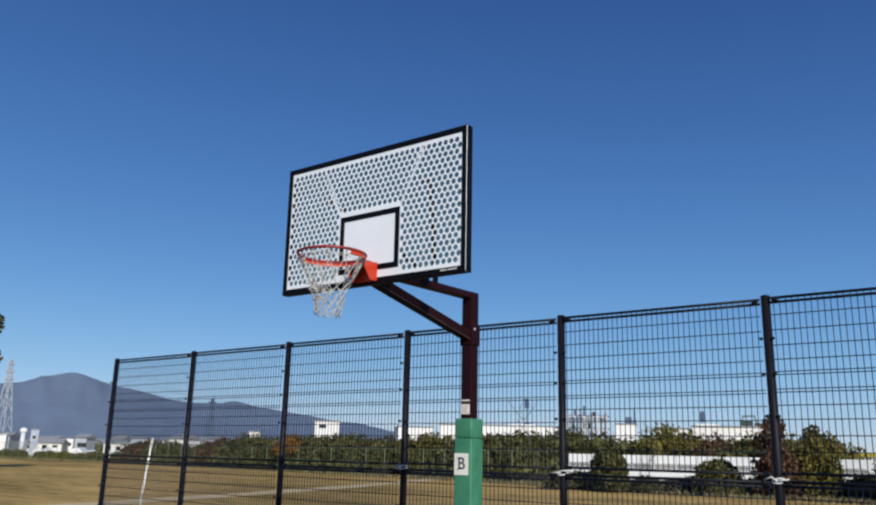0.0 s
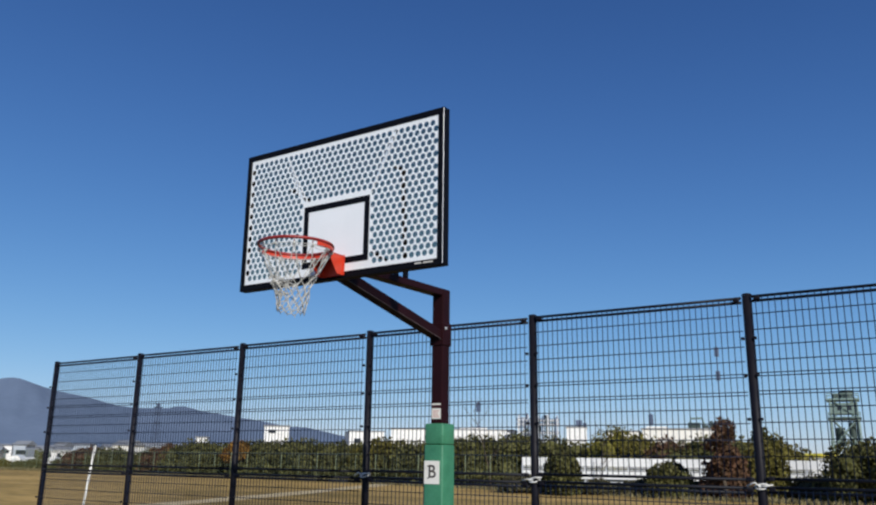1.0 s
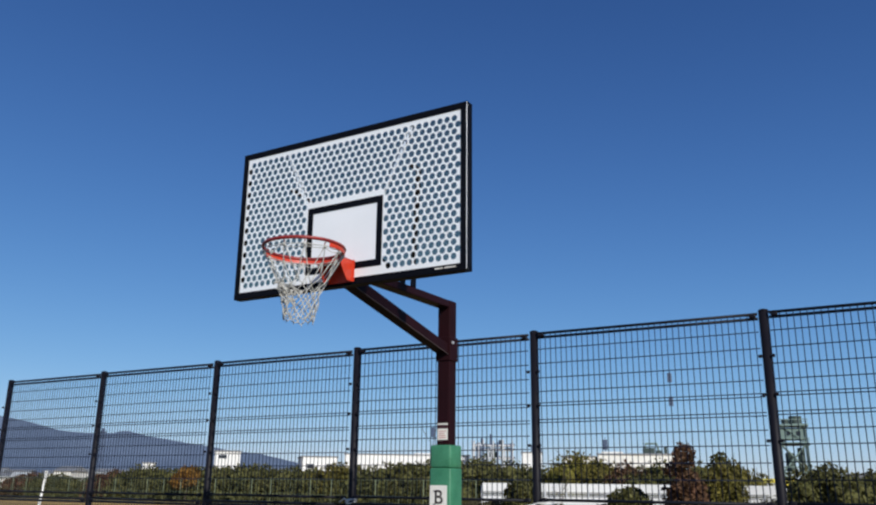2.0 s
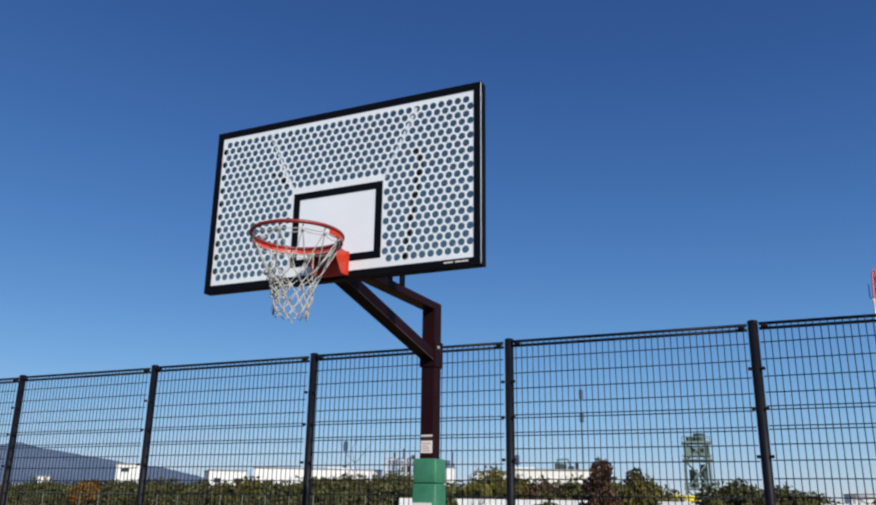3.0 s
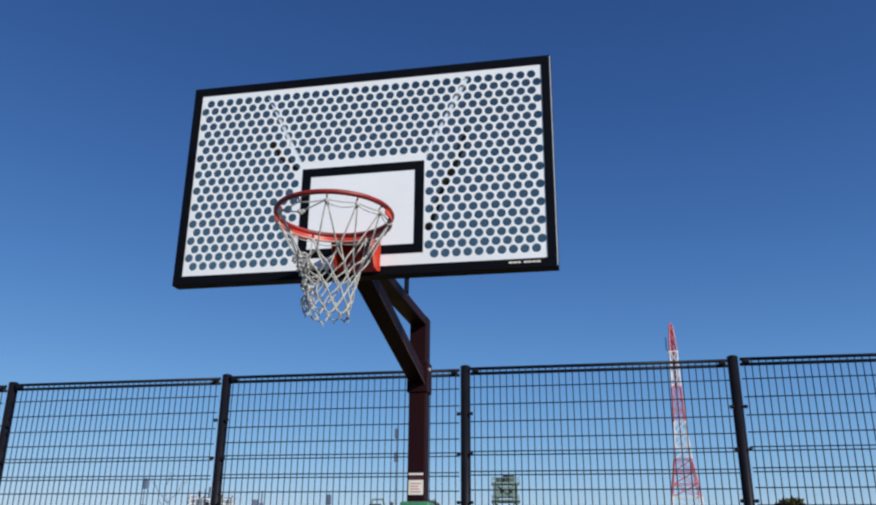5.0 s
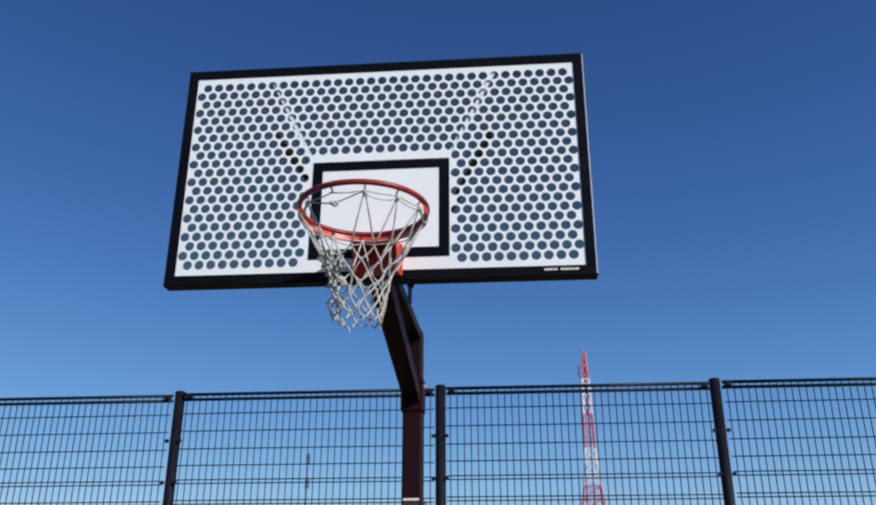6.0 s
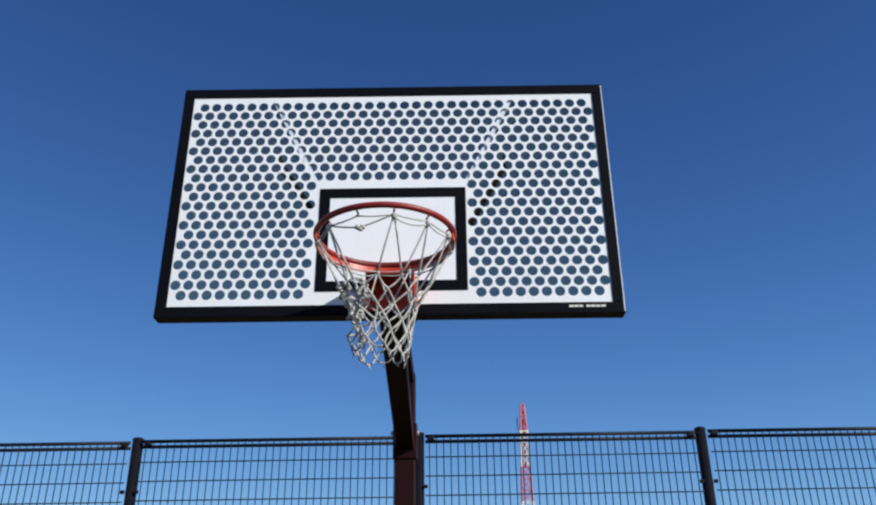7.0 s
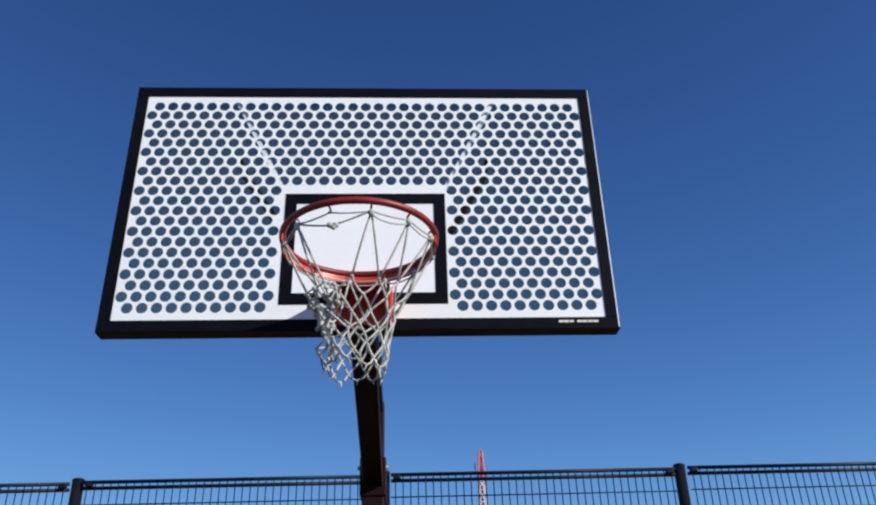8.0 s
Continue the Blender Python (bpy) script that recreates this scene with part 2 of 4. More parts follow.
# ---------------------------------------------------------------- ground
def ground_mesh(half, material):
    bm = bmesh.new()
    edges = [-half, -600, -200, -110] + [i * 10 - 100 for i in range(21)] + [110, 200, 600, half]
    vs = [[bm.verts.new((x, y, 0.0)) for x in edges] for y in edges]
    for j in range(len(edges) - 1):
        for i in range(len(edges) - 1):
            bm.faces.new((vs[j][i], vs[j][i + 1], vs[j + 1][i + 1], vs[j + 1][i]))
    return mesh_of(bm, material)


tagged(new("ground", ground_mesh(4200, M_FIELD)), "flat sports field of dry brown and olive grass", "ground", kind="structure")


def path_strip():
    bm = bmesh.new()
    rows = []
    for i in range(41):
        s = i / 40
        x = -18.6 - 10.5 * s - 3.5 * s * s
        y = 6.0 + 39 * s
        w = 0.75 + 0.25 * noise.noise((s * 9, 3, 0))
        dx = 0.25 * noise.noise((s * 14, 0, 5))
        rows.append((bm.verts.new((x - w + dx, y, 0.012)), bm.verts.new((x + w + dx * 0.5, y, 0.012))))
    for a, b in zip(rows, rows[1:]):
        bm.faces.new((a[0], a[1], b[1], b[0]))
    return mesh_of(bm, M_PATH)


tagged(new("path", path_strip()), "pale worn sand path across the dry grass field", "path", kind="structure")


# out-of-view slab, added dark and wide to cut light bounced from the ground
M_COURT = mat("dark_court_slab", (0.05, 0.05, 0.052), (0.035, 0.034, 0.034), 0.9, scale=0.8, fine=40, bump=0.3)
bm = bmesh.new()
box(bm, -9.0, 30.0, -45.0, 2.8, -0.06, 0.02, 0.01)
tagged(new("unseen_court_slab", mesh_of(bm, M_COURT)), "unseen dark court slab inside the mesh fence, added to cut bounce light", "floor", kind="structure")


# ---------------------------------------------------------------- basketball stand
stand = thing("basketball_stand", pose(0, 0, 0), "outdoor basketball hoop with perforated white backboard on a maroon steel pole", "basketball hoop")

POLE_Y = 1.33
bm = bmesh.new()
box(bm, -0.052, 0.052, POLE_Y - 0.052, POLE_Y + 0.052, 0.0, 3.058, 0.008)
pole = part("pole", bm, M_MAROON, stand, "maroon painted square steel pole")
bm = bmesh.new()
beam(bm, (0, POLE_Y - 0.03, 3.029), (0, 0.075, 3.017), 0.096, 0.056, 0.006)
arm = part("arm", bm, M_MAROON, stand)
bm = bmesh.new()
beam(bm, (0, POLE_Y - 0.045, 2.682), (0, 0.085, 2.946), 0.092, 0.074, 0.007)
brace = part("brace", bm, M_MAROON, stand)
# sun highlight on the brace's lower edge, made as a pale thin bar
M_EDGE_LIGHT = mat("sunlit_edge_grey", (0.13, 0.1, 0.1), (0.06, 0.045, 0.045), 0.55, scale=9, fine=60, bump=0.1)
bm = bmesh.new()
tube(bm, [(0.045, POLE_Y - 0.06, 2.647), (0.045, 0.09, 2.909)], 0.0026, 6)
part("edge_highlight", bm, M_EDGE_LIGHT, brace, "pale bar painted as the sunlit lower edge of the brace")
bm = bmesh.new()
box(bm, -0.062, 0.062, POLE_Y - 0.062, POLE_Y + 0.062, 2.6, 2.78, 0.006)
part("sleeve", bm, M_MAROON, stand)
for side in (-1, 1):
    bm = bmesh.new()
    bmesh.ops.create_cone(bm, cap_ends=True, segments=6, radius1=0.011, radius2=0.011, depth=0.012, matrix=pose(side * 0.067, POLE_Y - 0.03, 2.735, 0, 90, 0))
    part("bolt", bm, M_GALV, stand, "bare steel bolt")
bm = bmesh.new()
box(bm, -0.11, 0.11, POLE_Y - 0.11, POLE_Y + 0.11, 0, 0.015, 0.003)
part("base_plate", bm, M_MAROON, stand)

# padding round the pole
bm = bmesh.new()
box(bm, -0.086, 0.086, POLE_Y - 0.086, POLE_Y + 0.086, 0.25, 1.832, 0.012, 3)
pad = part("pad", bm, M_PAD, stand, "green vinyl pole padding", True)
bm = bmesh.new()
box(bm, -0.084, 0.084, POLE_Y - 0.084, POLE_Y + 0.084, 1.833, 1.992, 0.012, 3)
part("upper_pad", bm, M_PAD, stand, "green vinyl pole padding", True)
bm = bmesh.new()
box(bm, -0.08, 0.06, POLE_Y - 0.0895, POLE_Y - 0.0865, 1.54, 1.712, 0.001)
part("sign_card", bm, M_CARD, pad, "white card with a black letter B")
letter("B", 0.135, M_INK, pad, pose(-0.008, POLE_Y - 0.0905, 1.628, 90, 0, 0))
for z in (1.5835, 1.672):
    bm = bmesh.new()
    box(bm, -0.05, -0.034, POLE_Y - 0.0913, POLE_Y - 0.0897, z - 0.004, z + 0.004)
    part("serif", bm, M_INK, pad)
bm = bmesh.new()
box(bm, -0.042, 0.042, POLE_Y - 0.0545, POLE_Y - 0.0525, 2.028, 2.108, 0.0005)
part("sticker", bm, M_CARD, pole, "white notice sticker")
bm = bmesh.new()
box(bm, -0.042, 0.042, POLE_Y - 0.0545, POLE_Y - 0.0525, 2.109, 2.134)
part("sticker_band", bm, M_BANDRED, pole, "dark red band of the sticker")
bm = bmesh.new()
box(bm, -0.042, 0.042, POLE_Y - 0.0545, POLE_Y - 0.0525, 2.135, 2.146)
part("sticker_heading", bm, M_CARD, pole)
bm = bmesh.new()
for k in range(4):
    box(bm, -0.032, 0.03 - 0.008 * (k % 3), POLE_Y - 0.0556, POLE_Y - 0.0546, 2.042 + 0.015 * k, 2.046 + 0.015 * k)
part("sticker_print", bm, M_RED, pole)

# backboard, leaning slightly forward
LEAN = pose(0, 0, 2.896, 0.5, 0.22, 0)
W, HGT, BORDER, DEEP = 1.796, 1.047, 0.044, 0.06


PITCH, ROW, FIRST = 0.0504, 0.0432, 0.9555


def perforated_sheet():
    """White sheet with staggered round holes, solid behind and below the target rectangle."""
    from mathutils.geometry import delaunay_2d_cdt
    x1, z0, z1 = W / 2 - 0.03, 0.03, HGT - 0.03
    verts = [Vector((-x1, z0)), Vector((x1, z0)), Vector((x1, z1)), Vector((-x1, z1))]
    edges = [(0, 1), (1, 2), (2, 3), (3, 0)]
    n, r = 16, 0.0204
    for row in range(21):
        z = FIRST - row * ROW
        odd = row % 2 == 0
        count = 33 if odd else 34
        for k in range(count):
            x = (k - (count - 1) / 2) * PITCH
            if row >= 9 and abs(x) < 0.325:
                continue
            s = len(verts)
            verts += [Vector((x + r * math.cos(2 * math.pi * j / n), z + r * math.sin(2 * math.pi * j / n))) for j in range(n)]
            edges += [(s + j, s + (j + 1) % n) for j in range(n)]
    v, e, f, *_ = delaunay_2d_cdt(verts, edges, [], 1, 1e-6)
    bm = bmesh.new()
    vs = [bm.verts.new((p.x, 0, p.y)) for p in v]
    def hole_of(p):
        row = round((FIRST - p.y) / ROW)
        half = 16 if row % 2 == 0 else 16.5
        return row, round(p.x / PITCH + half)
    centres = {}
    for k in range(4, len(verts), n):
        c = sum(verts[k:k + n], Vector((0, 0))) / n
        centres[hole_of(c)] = c
    for tri in f:
        c = sum((v[i] for i in tri), Vector((0, 0))) / 3
        h = centres.get(hole_of(c))
        if h is None or any((v[i] - h).length > r * 1.02 for i in tri):
            bm.faces.new([vs[i] for i in tri])
    bmesh.ops.recalc_face_normals(bm, faces=bm.faces[:])
    geo = bmesh.ops.extrude_face_region(bm, geom=bm.faces[:])
    bmesh.ops.translate(bm, vec=(0, 0.003, 0), verts=[g for g in geo["geom"] if isinstance(g, bmesh.types.BMVert)])
    return bm


backboard = part("backboard", perforated_sheet(), M_WHITE, stand, "white perforated steel backboard in a black frame")
backboard.matrix_basis = LEAN
LIP, TUBE = 0.0045, 0.02


def prism(profile, a, b, axis):
    """A bar of constant section from a to b; the section is (across, y)."""
    bm = bmesh.new()
    ends = []
    for e in (a, b):
        ends.append([bm.verts.new((e, y, w) if axis == "x" else (w, y, e)) for w, y in profile])
    bm.faces.new(ends[0])
    bm.faces.new(ends[1][::-1])
    n = len(profile)
    for k in range(n):
        bm.faces.new((ends[0][k], ends[0][(k + 1) % n], ends[1][(k + 1) % n], ends[1][k]))
    bmesh.ops.recalc_face_normals(bm, faces=bm.faces[:])
    sharp = [e for e in bm.edges if e.calc_length() > 0.3]
    bmesh.ops.bevel(bm, geom=sharp, offset=0.0016, segments=2, affect="EDGES")
    return bm


def section(outer, inner):
    """Angle section: a flat front lip on a narrow deep tube at the outer edge."""
    s = 1 if inner > outer else -1
    return [(outer, -LIP), (inner, -LIP), (inner, -0.0005), (outer + s * TUBE, -0.0005), (outer + s * TUBE, DEEP), (outer, DEEP)]


for o, i in ((0, BORDER), (HGT, HGT - BORDER)):
    part("frame_bar", prism(section(o, i), -W / 2, W / 2, "x"), M_BLACK, backboard, "black frame bar")
for s in (-1, 1):
    bm = bmesh.new()
    box(bm, min(s * W / 2, s * (W / 2 - BORDER)), max(s * W / 2, s * (W / 2 - BORDER)), -LIP, -0.0005, BORDER + 0.0005, HGT - BORDER - 0.0005, 0.0012)
    box(bm, min(s * W / 2, s * (W / 2 - TUBE)), max(s * W / 2, s * (W / 2 - TUBE)), -0.0003, DEEP, TUBE + 0.0005, HGT - TUBE - 0.0005, 0.0016)
    part("frame_bar", bm, M_BLACK, backboard, "black frame bar")


def rect_ring(x0, x1, z0, z1, t, y0, y1):
    """A flat rectangular band, one closed mesh."""
    bm = bmesh.new()
    loops = [[bm.verts.new((x, y, z)) for x, z in ((x0 + d, z0 + d), (x1 - d, z0 + d), (x1 - d, z1 - d), (x0 + d, z1 - d))] for y, d in ((y0, 0), (y0, t), (y1, t), (y1, 0))]
    for p, q in zip(loops, loops[1:] + loops[:1]):
        for k in range(4):
            bm.faces.new((p[k], p[(k + 1) % 4], q[(k + 1) % 4], q[k]))
    return bm


part("target_rectangle", rect_ring(-0.29, 0.302, 0.1, 0.551, 0.043, -0.0022, -0.0002), M_BLACK, backboard, "black painted target rectangle")
# bare aluminium strip on the sunlit edge only; the shaded edge stays black
for s in (1,):
    bm = bmesh.new()
    tube(bm, [(s * (W / 2 - 0.003), -0.0025, 0.006), (s * (W / 2 - 0.003), -0.0025, HGT - 0.006)], 0.003, 10)
    part("sunlit_edge_strip", bm, M_ALU, backboard, "bare aluminium edge strip, put on the sunlit side only")
# tint sheet added behind the open holes, so the sky in them looks greyer
bm = bmesh.new()
box(bm, -W / 2 + BORDER * 0.5, W / 2 - BORDER * 0.5, 0.0235, 0.0255, BORDER * 0.5, HGT - BORDER * 0.5)
tint_sheet = part("hole_tint_sheet", bm, M_HOLE_TINT, backboard, "thin added sheet that greys the sky seen through the holes")
tint_sheet.visible_shadow = False
# maker's mark, as plain bars
for k, (a, b) in enumerate(((0.645, 0.665), (0.668, 0.69), (0.694, 0.712), (0.728, 0.748), (0.751, 0.772), (0.776, 0.796), (0.8, 0.822))):
    bm = bmesh.new()
    box(bm, 0.182 + 0.78 * a, 0.182 + 0.78 * b, -0.006, -0.0042, 0.0235, 0.0315)
    part("mark", bm, M_CARD, backboard, "white maker's mark bar" if k == 0 else "")
# ribs and struts behind the sheet
for s in (-1, 1):
    bm = bmesh.new()
    beam(bm, (s * 0.295, 0.014, 0.56), (s * 0.505, 0.014, 0.985), 0.012, 0.016)
    part("rib", bm, M_RIB, backboard, "galvanised diagonal rib")
    bm = bmesh.new()
    box(bm, s * 0.265 - 0.018, s * 0.265 + 0.018, 0.008, 0.04, 0.04, 0.54, 0.003)
    part("upright", bm, M_BLACK, backboard)
    bm = bmesh.new()
    tube(bm, [(s * 0.478, 0.13, 3.626), (s * 0.045, 0.76, 3.13)], 0.017, 10)
    part("strut", bm, M_BLACK, stand, "black steel strut")
    bm = bmesh.new()
    box(bm, s * 0.045 - 0.007, s * 0.045 + 0.007, 0.74, 0.8, 3.05, 3.145, 0.004)
    part("strut_lug", bm, M_BLACK, stand)
    bm = bmesh.new()
    box(bm, s * 0.478 - 0.008, s * 0.478 + 0.008, 0.03, 0.142, 3.612, 3.64, 0.003)
    part("strut_lug", bm, M_BLACK, stand)
bm = bmesh.new()
box(bm, -0.29, 0.29, 0.006, 0.03, 0.11, 0.17, 0.003)
box(bm, -0.29, 0.29, 0.006, 0.03, 0.42, 0.48, 0.003)
box(bm, -0.11, 0.11, 0.03, 0.07, 0.01, 0.5, 0.004)
part("mounting_plate", bm, M_BLACK, backboard)

# rim, 0.45 m inside
RIM_Y, RIM_Z, RIM_R = -0.376, 3.043, 0.237


def ring(r, z, rad, sides=10, n=64):
    return tube(bmesh.new(), [(r * math.cos(2 * math.pi * k / n), RIM_Y + r * math.sin(2 * math.pi * k / n), z) for k in range(n)], rad, sides, True)


rim = part("rim", ring(RIM_R, RIM_Z, 0.0105), M_ORANGE_SHADED, stand, "orange enamelled steel ring", True)
arc = [3.66 * k / 48 - 0.22 for k in range(49)]
bm = bmesh.new()
strip = []
for a in arc:
    strip.append([bm.verts.new((rr * math.cos(a), RIM_Y + rr * math.sin(a), RIM_Z + z)) for rr, z in ((RIM_R + 0.003, -0.006), (RIM_R + 0.003, -0.034), (RIM_R - 0.002, -0.034), (RIM_R - 0.002, -0.006))])
for p, q in zip(strip, strip[1:]):
    for k in range(4):
        bm.faces.new((p[k], p[(k + 1) % 4], q[(k + 1) % 4], q[k]))
bm.faces.new(strip[0])
bm.faces.new(strip[-1][::-1])
part("stiffener", bm, M_ORANGE, rim, "curved orange stiffening plate under the ring")
HOOKS = 12
HOOK_ANGLE = [2 * math.pi * (k + 0.37) / HOOKS for k in range(HOOKS)]
for a in HOOK_ANGLE:
    c = Vector((RIM_R * math.cos(a), RIM_Y + RIM_R * math.sin(a), RIM_Z - 0.012))
    inw = Vector((-math.cos(a), -math.sin(a), 0))
    bm = bmesh.new()
    tube(bm, [c + inw * (0.014 * math.sin(u)) + Vector((0, 0, -0.01 * (1 - math.cos(u)))) for u in [math.pi * j / 6 for j in range(7)]], 0.0032, 6)
    part("hook", bm, M_ORANGE_SHADED, rim)


def bracket():
    bm = bmesh.new()
    h = 0.09
    for s in (-1, 1):
        prof = [(-0.008, 2.912), (-0.008, 3.046), (-0.13, 3.046), (-0.142, 3.035), (-0.136, 3.0), (-0.07, 2.912)]
        a, b = s * h, s * (h - 0.005)
        va = [bm.verts.new((a, y, z)) for y, z in prof]
        vb = [bm.verts.new((b, y, z)) for y, z in prof]
        bm.faces.new(va)
        bm.faces.new(vb[::-1])
        for i in range(len(prof)):
            j = (i + 1) % len(prof)
            bm.faces.new((va[i], va[j], vb[j], vb[i]))
    box(bm, -h, h, -0.139, -0.008, 3.042, 3.048, 0.001)
    box(bm, -h - 0.01, h + 0.01, -0.014, -0.007, 2.912, 3.05, 0.002)
    return bm


part("bracket", bracket(), M_ORANGE, rim, "folded orange steel bracket")


LOOSE = 8  # the hook that the net has come off


def net_mesh():
    rng = random.Random(4)
    n = HOOKS
    zs = [RIM_Z - 0.03, 2.85, 2.806, 2.762, 2.718, 2.674, 2.631]
    rs = [RIM_R - 0.006, 0.146, 0.122, 0.108, 0.1, 0.096, 0.094]
    nodes = []
    for lv, (z, r) in enumerate(zip(zs, rs)):
        row = []
        for k in range(n):
            a = HOOK_ANGLE[k] + (math.pi / n if lv % 2 else 0)
            torn = math.cos(a) < -0.25 and math.sin(a) < 0.6
            j = 0.0 if lv == 0 else 0.016 if torn else 0.006
            sway = 0.01 * (lv / 6) ** 1.5
            lift = 0.02 * (lv - 3) / 3 if torn and lv > 3 else 0.0
            row.append(Vector((r * math.cos(a) + rng.uniform(-j, j) - sway, RIM_Y + r * math.sin(a) + rng.uniform(-j, j) - 0.6 * sway, z + rng.uniform(-j, j) + lift)))
        nodes.append(row)
    bm = bmesh.new()
    rad = 0.0034

    def cord(a, b, drop, wobble, r=rad, steps=4):
        off = Vector((rng.uniform(-1, 1), rng.uniform(-1, 1), 0)) * wobble
        tube(bm, [a + (b - a) * t + (off - Vector((0, 0, drop))) * (4 * t * (1 - t)) for t in [i / steps for i in range(steps + 1)]], r, 5)

    for lv in range(len(zs) - 1):
        for k in range(n):
            if lv == 0 and k == LOOSE:
                continue
            for o in (0, 1):
                q = nodes[lv + 1][(k - 1 + o) % n] if lv % 2 == 0 else nodes[lv + 1][(k + o) % n]
                cord(nodes[lv][k], q, 0.002, 0.004 if lv else 0.002)
    for row in nodes[1:]:
        for p in row:
            bmesh.ops.create_icosphere(bm, subdivisions=1, radius=0.0066, matrix=Matrix.Translation(p))
    # hanging loops at the foot, with frayed ends
    for k in range(n):
        a, b = nodes[-1][k], nodes[-1][(k + 1) % n]
        d = rng.uniform(0.018, 0.034)
        tube(bm, [a, a * 0.8 + b * 0.2 - Vector((0, 0, d * 0.7)), (a + b) / 2 - Vector((0, 0, d)), a * 0.2 + b * 0.8 - Vector((0, 0, d * 0.7)), b], rad, 5)
        foot = (a + b) / 2 - Vector((0, 0, d))
        tube(bm, [foot, foot + Vector((rng.uniform(-0.006, 0.006), rng.uniform(-0.006, 0.006), -rng.uniform(0.008, 0.022)))], rad * 0.9, 5, False, rad * 0.3)
    # the cord that runs from hook to hook, sagging in one long bight past the empty hook
    for k in range(n):
        a, b = nodes[0][k], nodes[0][(k + 1) % n]
        cord(a, b, 0.004, 0.0, rad * 0.8)
        if k not in (LOOSE - 1, LOOSE):
            low = Vector((0, 0, -0.012))
            cord(a + low, b + low, 0.008 + 0.006 * (k % 2), 0.0, rad * 0.75)
        if k != LOOSE:
            bmesh.ops.create_icosphere(bm, subdivisions=2, radius=0.0095, matrix=Matrix.Translation(a + Vector((0, 0, -0.006))) @ Matrix.Diagonal((1, 1, 1.3, 1)))
    a, b = nodes[0][LOOSE - 1], nodes[0][LOOSE + 1]
    knot = (a + b) / 2 + Vector((0, -0.012, -0.032))
    cord(a, knot, 0.003, 0.0, rad * 0.9)
    cord(knot, b, 0.001, 0.0, rad * 0.9)
    for _ in range(4):
        bmesh.ops.create_icosphere(bm, subdivisions=1, radius=rng.uniform(0.007, 0.011), matrix=Matrix.Translation(knot + Vector((rng.uniform(-0.012, 0.012), rng.uniform(-0.005, 0.005), rng.uniform(-0.008, 0.006)))))
    # the tangled side of the net
    for k in range(44):
        lv = rng.choice((1, 1, 1, 2, 2, 2, 3, 4, 5))
        side_row = [p for p in nodes[lv] if p.x < -0.015 and p.y < RIM_Y + 0.09]
        a = rng.choice(side_row)
        b = min((p for p in nodes[min(6, lv + rng.choice((0, 1)))] if (p - a).length > 0.02), key=lambda p: (p - a).length + rng.uniform(0, 0.05))
        sag = Vector((rng.uniform(-0.02, 0.02), rng.uniform(-0.02, 0.02), rng.uniform(-0.03, 0.012)))
        tube(bm, [a, a * 0.6 + b * 0.4 + sag, a * 0.35 + b * 0.65 + sag * 0.6 + Vector((rng.uniform(-0.012, 0.012), rng.uniform(-0.012, 0.012), 0.008)), b], rad * 0.85, 5)
        bmesh.ops.create_icosphere(bm, subdivisions=1, radius=rng.uniform(0.006, 0.01), matrix=Matrix.Translation(a * 0.6 + b * 0.4 + sag))
    return bm


part("net", net_mesh(), M_CORD, stand, "white knotted cord net, frayed at the foot", True)


# ring and net are shifted a hair sideways to fit the camera's view
for child in stand.children:
    if child.name in ("rim", "net"):
        child.location.x += 0.009


# ---------------------------------------------------------------- mesh fence
FENCE_Y, TOP = 2.89, 3.075
RISE = 0.004
POST_X = [-7.94, -5.97, -3.974, -1.977, 0.02, 2.016, 4.014, 6.012]


def fence_post():
    p = thing("fence_post", pose(POST_X[0], FENCE_Y, RISE * POST_X[0]), "dark brown coated steel fence post", "fence post", "posts of the mesh fence")
    bm = bmesh.new()
    tube(bm, [(0, 0, -0.1), (0, 0, TOP)], 0.038, 20)
    part("shaft", bm, M_POST, p, "", True)
    bm = bmesh.new()
    bmesh.ops.create_uvsphere(bm, u_segments=20, v_segments=8, radius=0.041, matrix=Matrix.Translation((0, 0, TOP + 0.002)) @ Matrix.Diagonal((1, 1, 0.4, 1)))
    part("cap", bm, M_POST, p, "", True)
    for z in (2.71, 2.41, 2.06, 1.15, 0.85, 0.5):
        for s in (-1, 1):
            bm = bmesh.new()
            box(bm, min(s * 0.034, s * 0.062), max(s * 0.034, s * 0.062), -0.046, -0.026, z - 0.012, z + 0.012, 0.003)
            part("clamp", bm, M_POST, p)
    return p


first_post = fence_post()
for x in POST_X[1:]:
    copy_thing(first_post, pose(x, FENCE_Y, RISE * x))


def wire_mesh(length, r, along):
    bm = bmesh.new()
    tube(bm, [(0, 0, 0), (length, 0, 0) if along == "x" else (0, 0, length)], r, 6)
    return mesh_of(bm, M_WIRE, True)


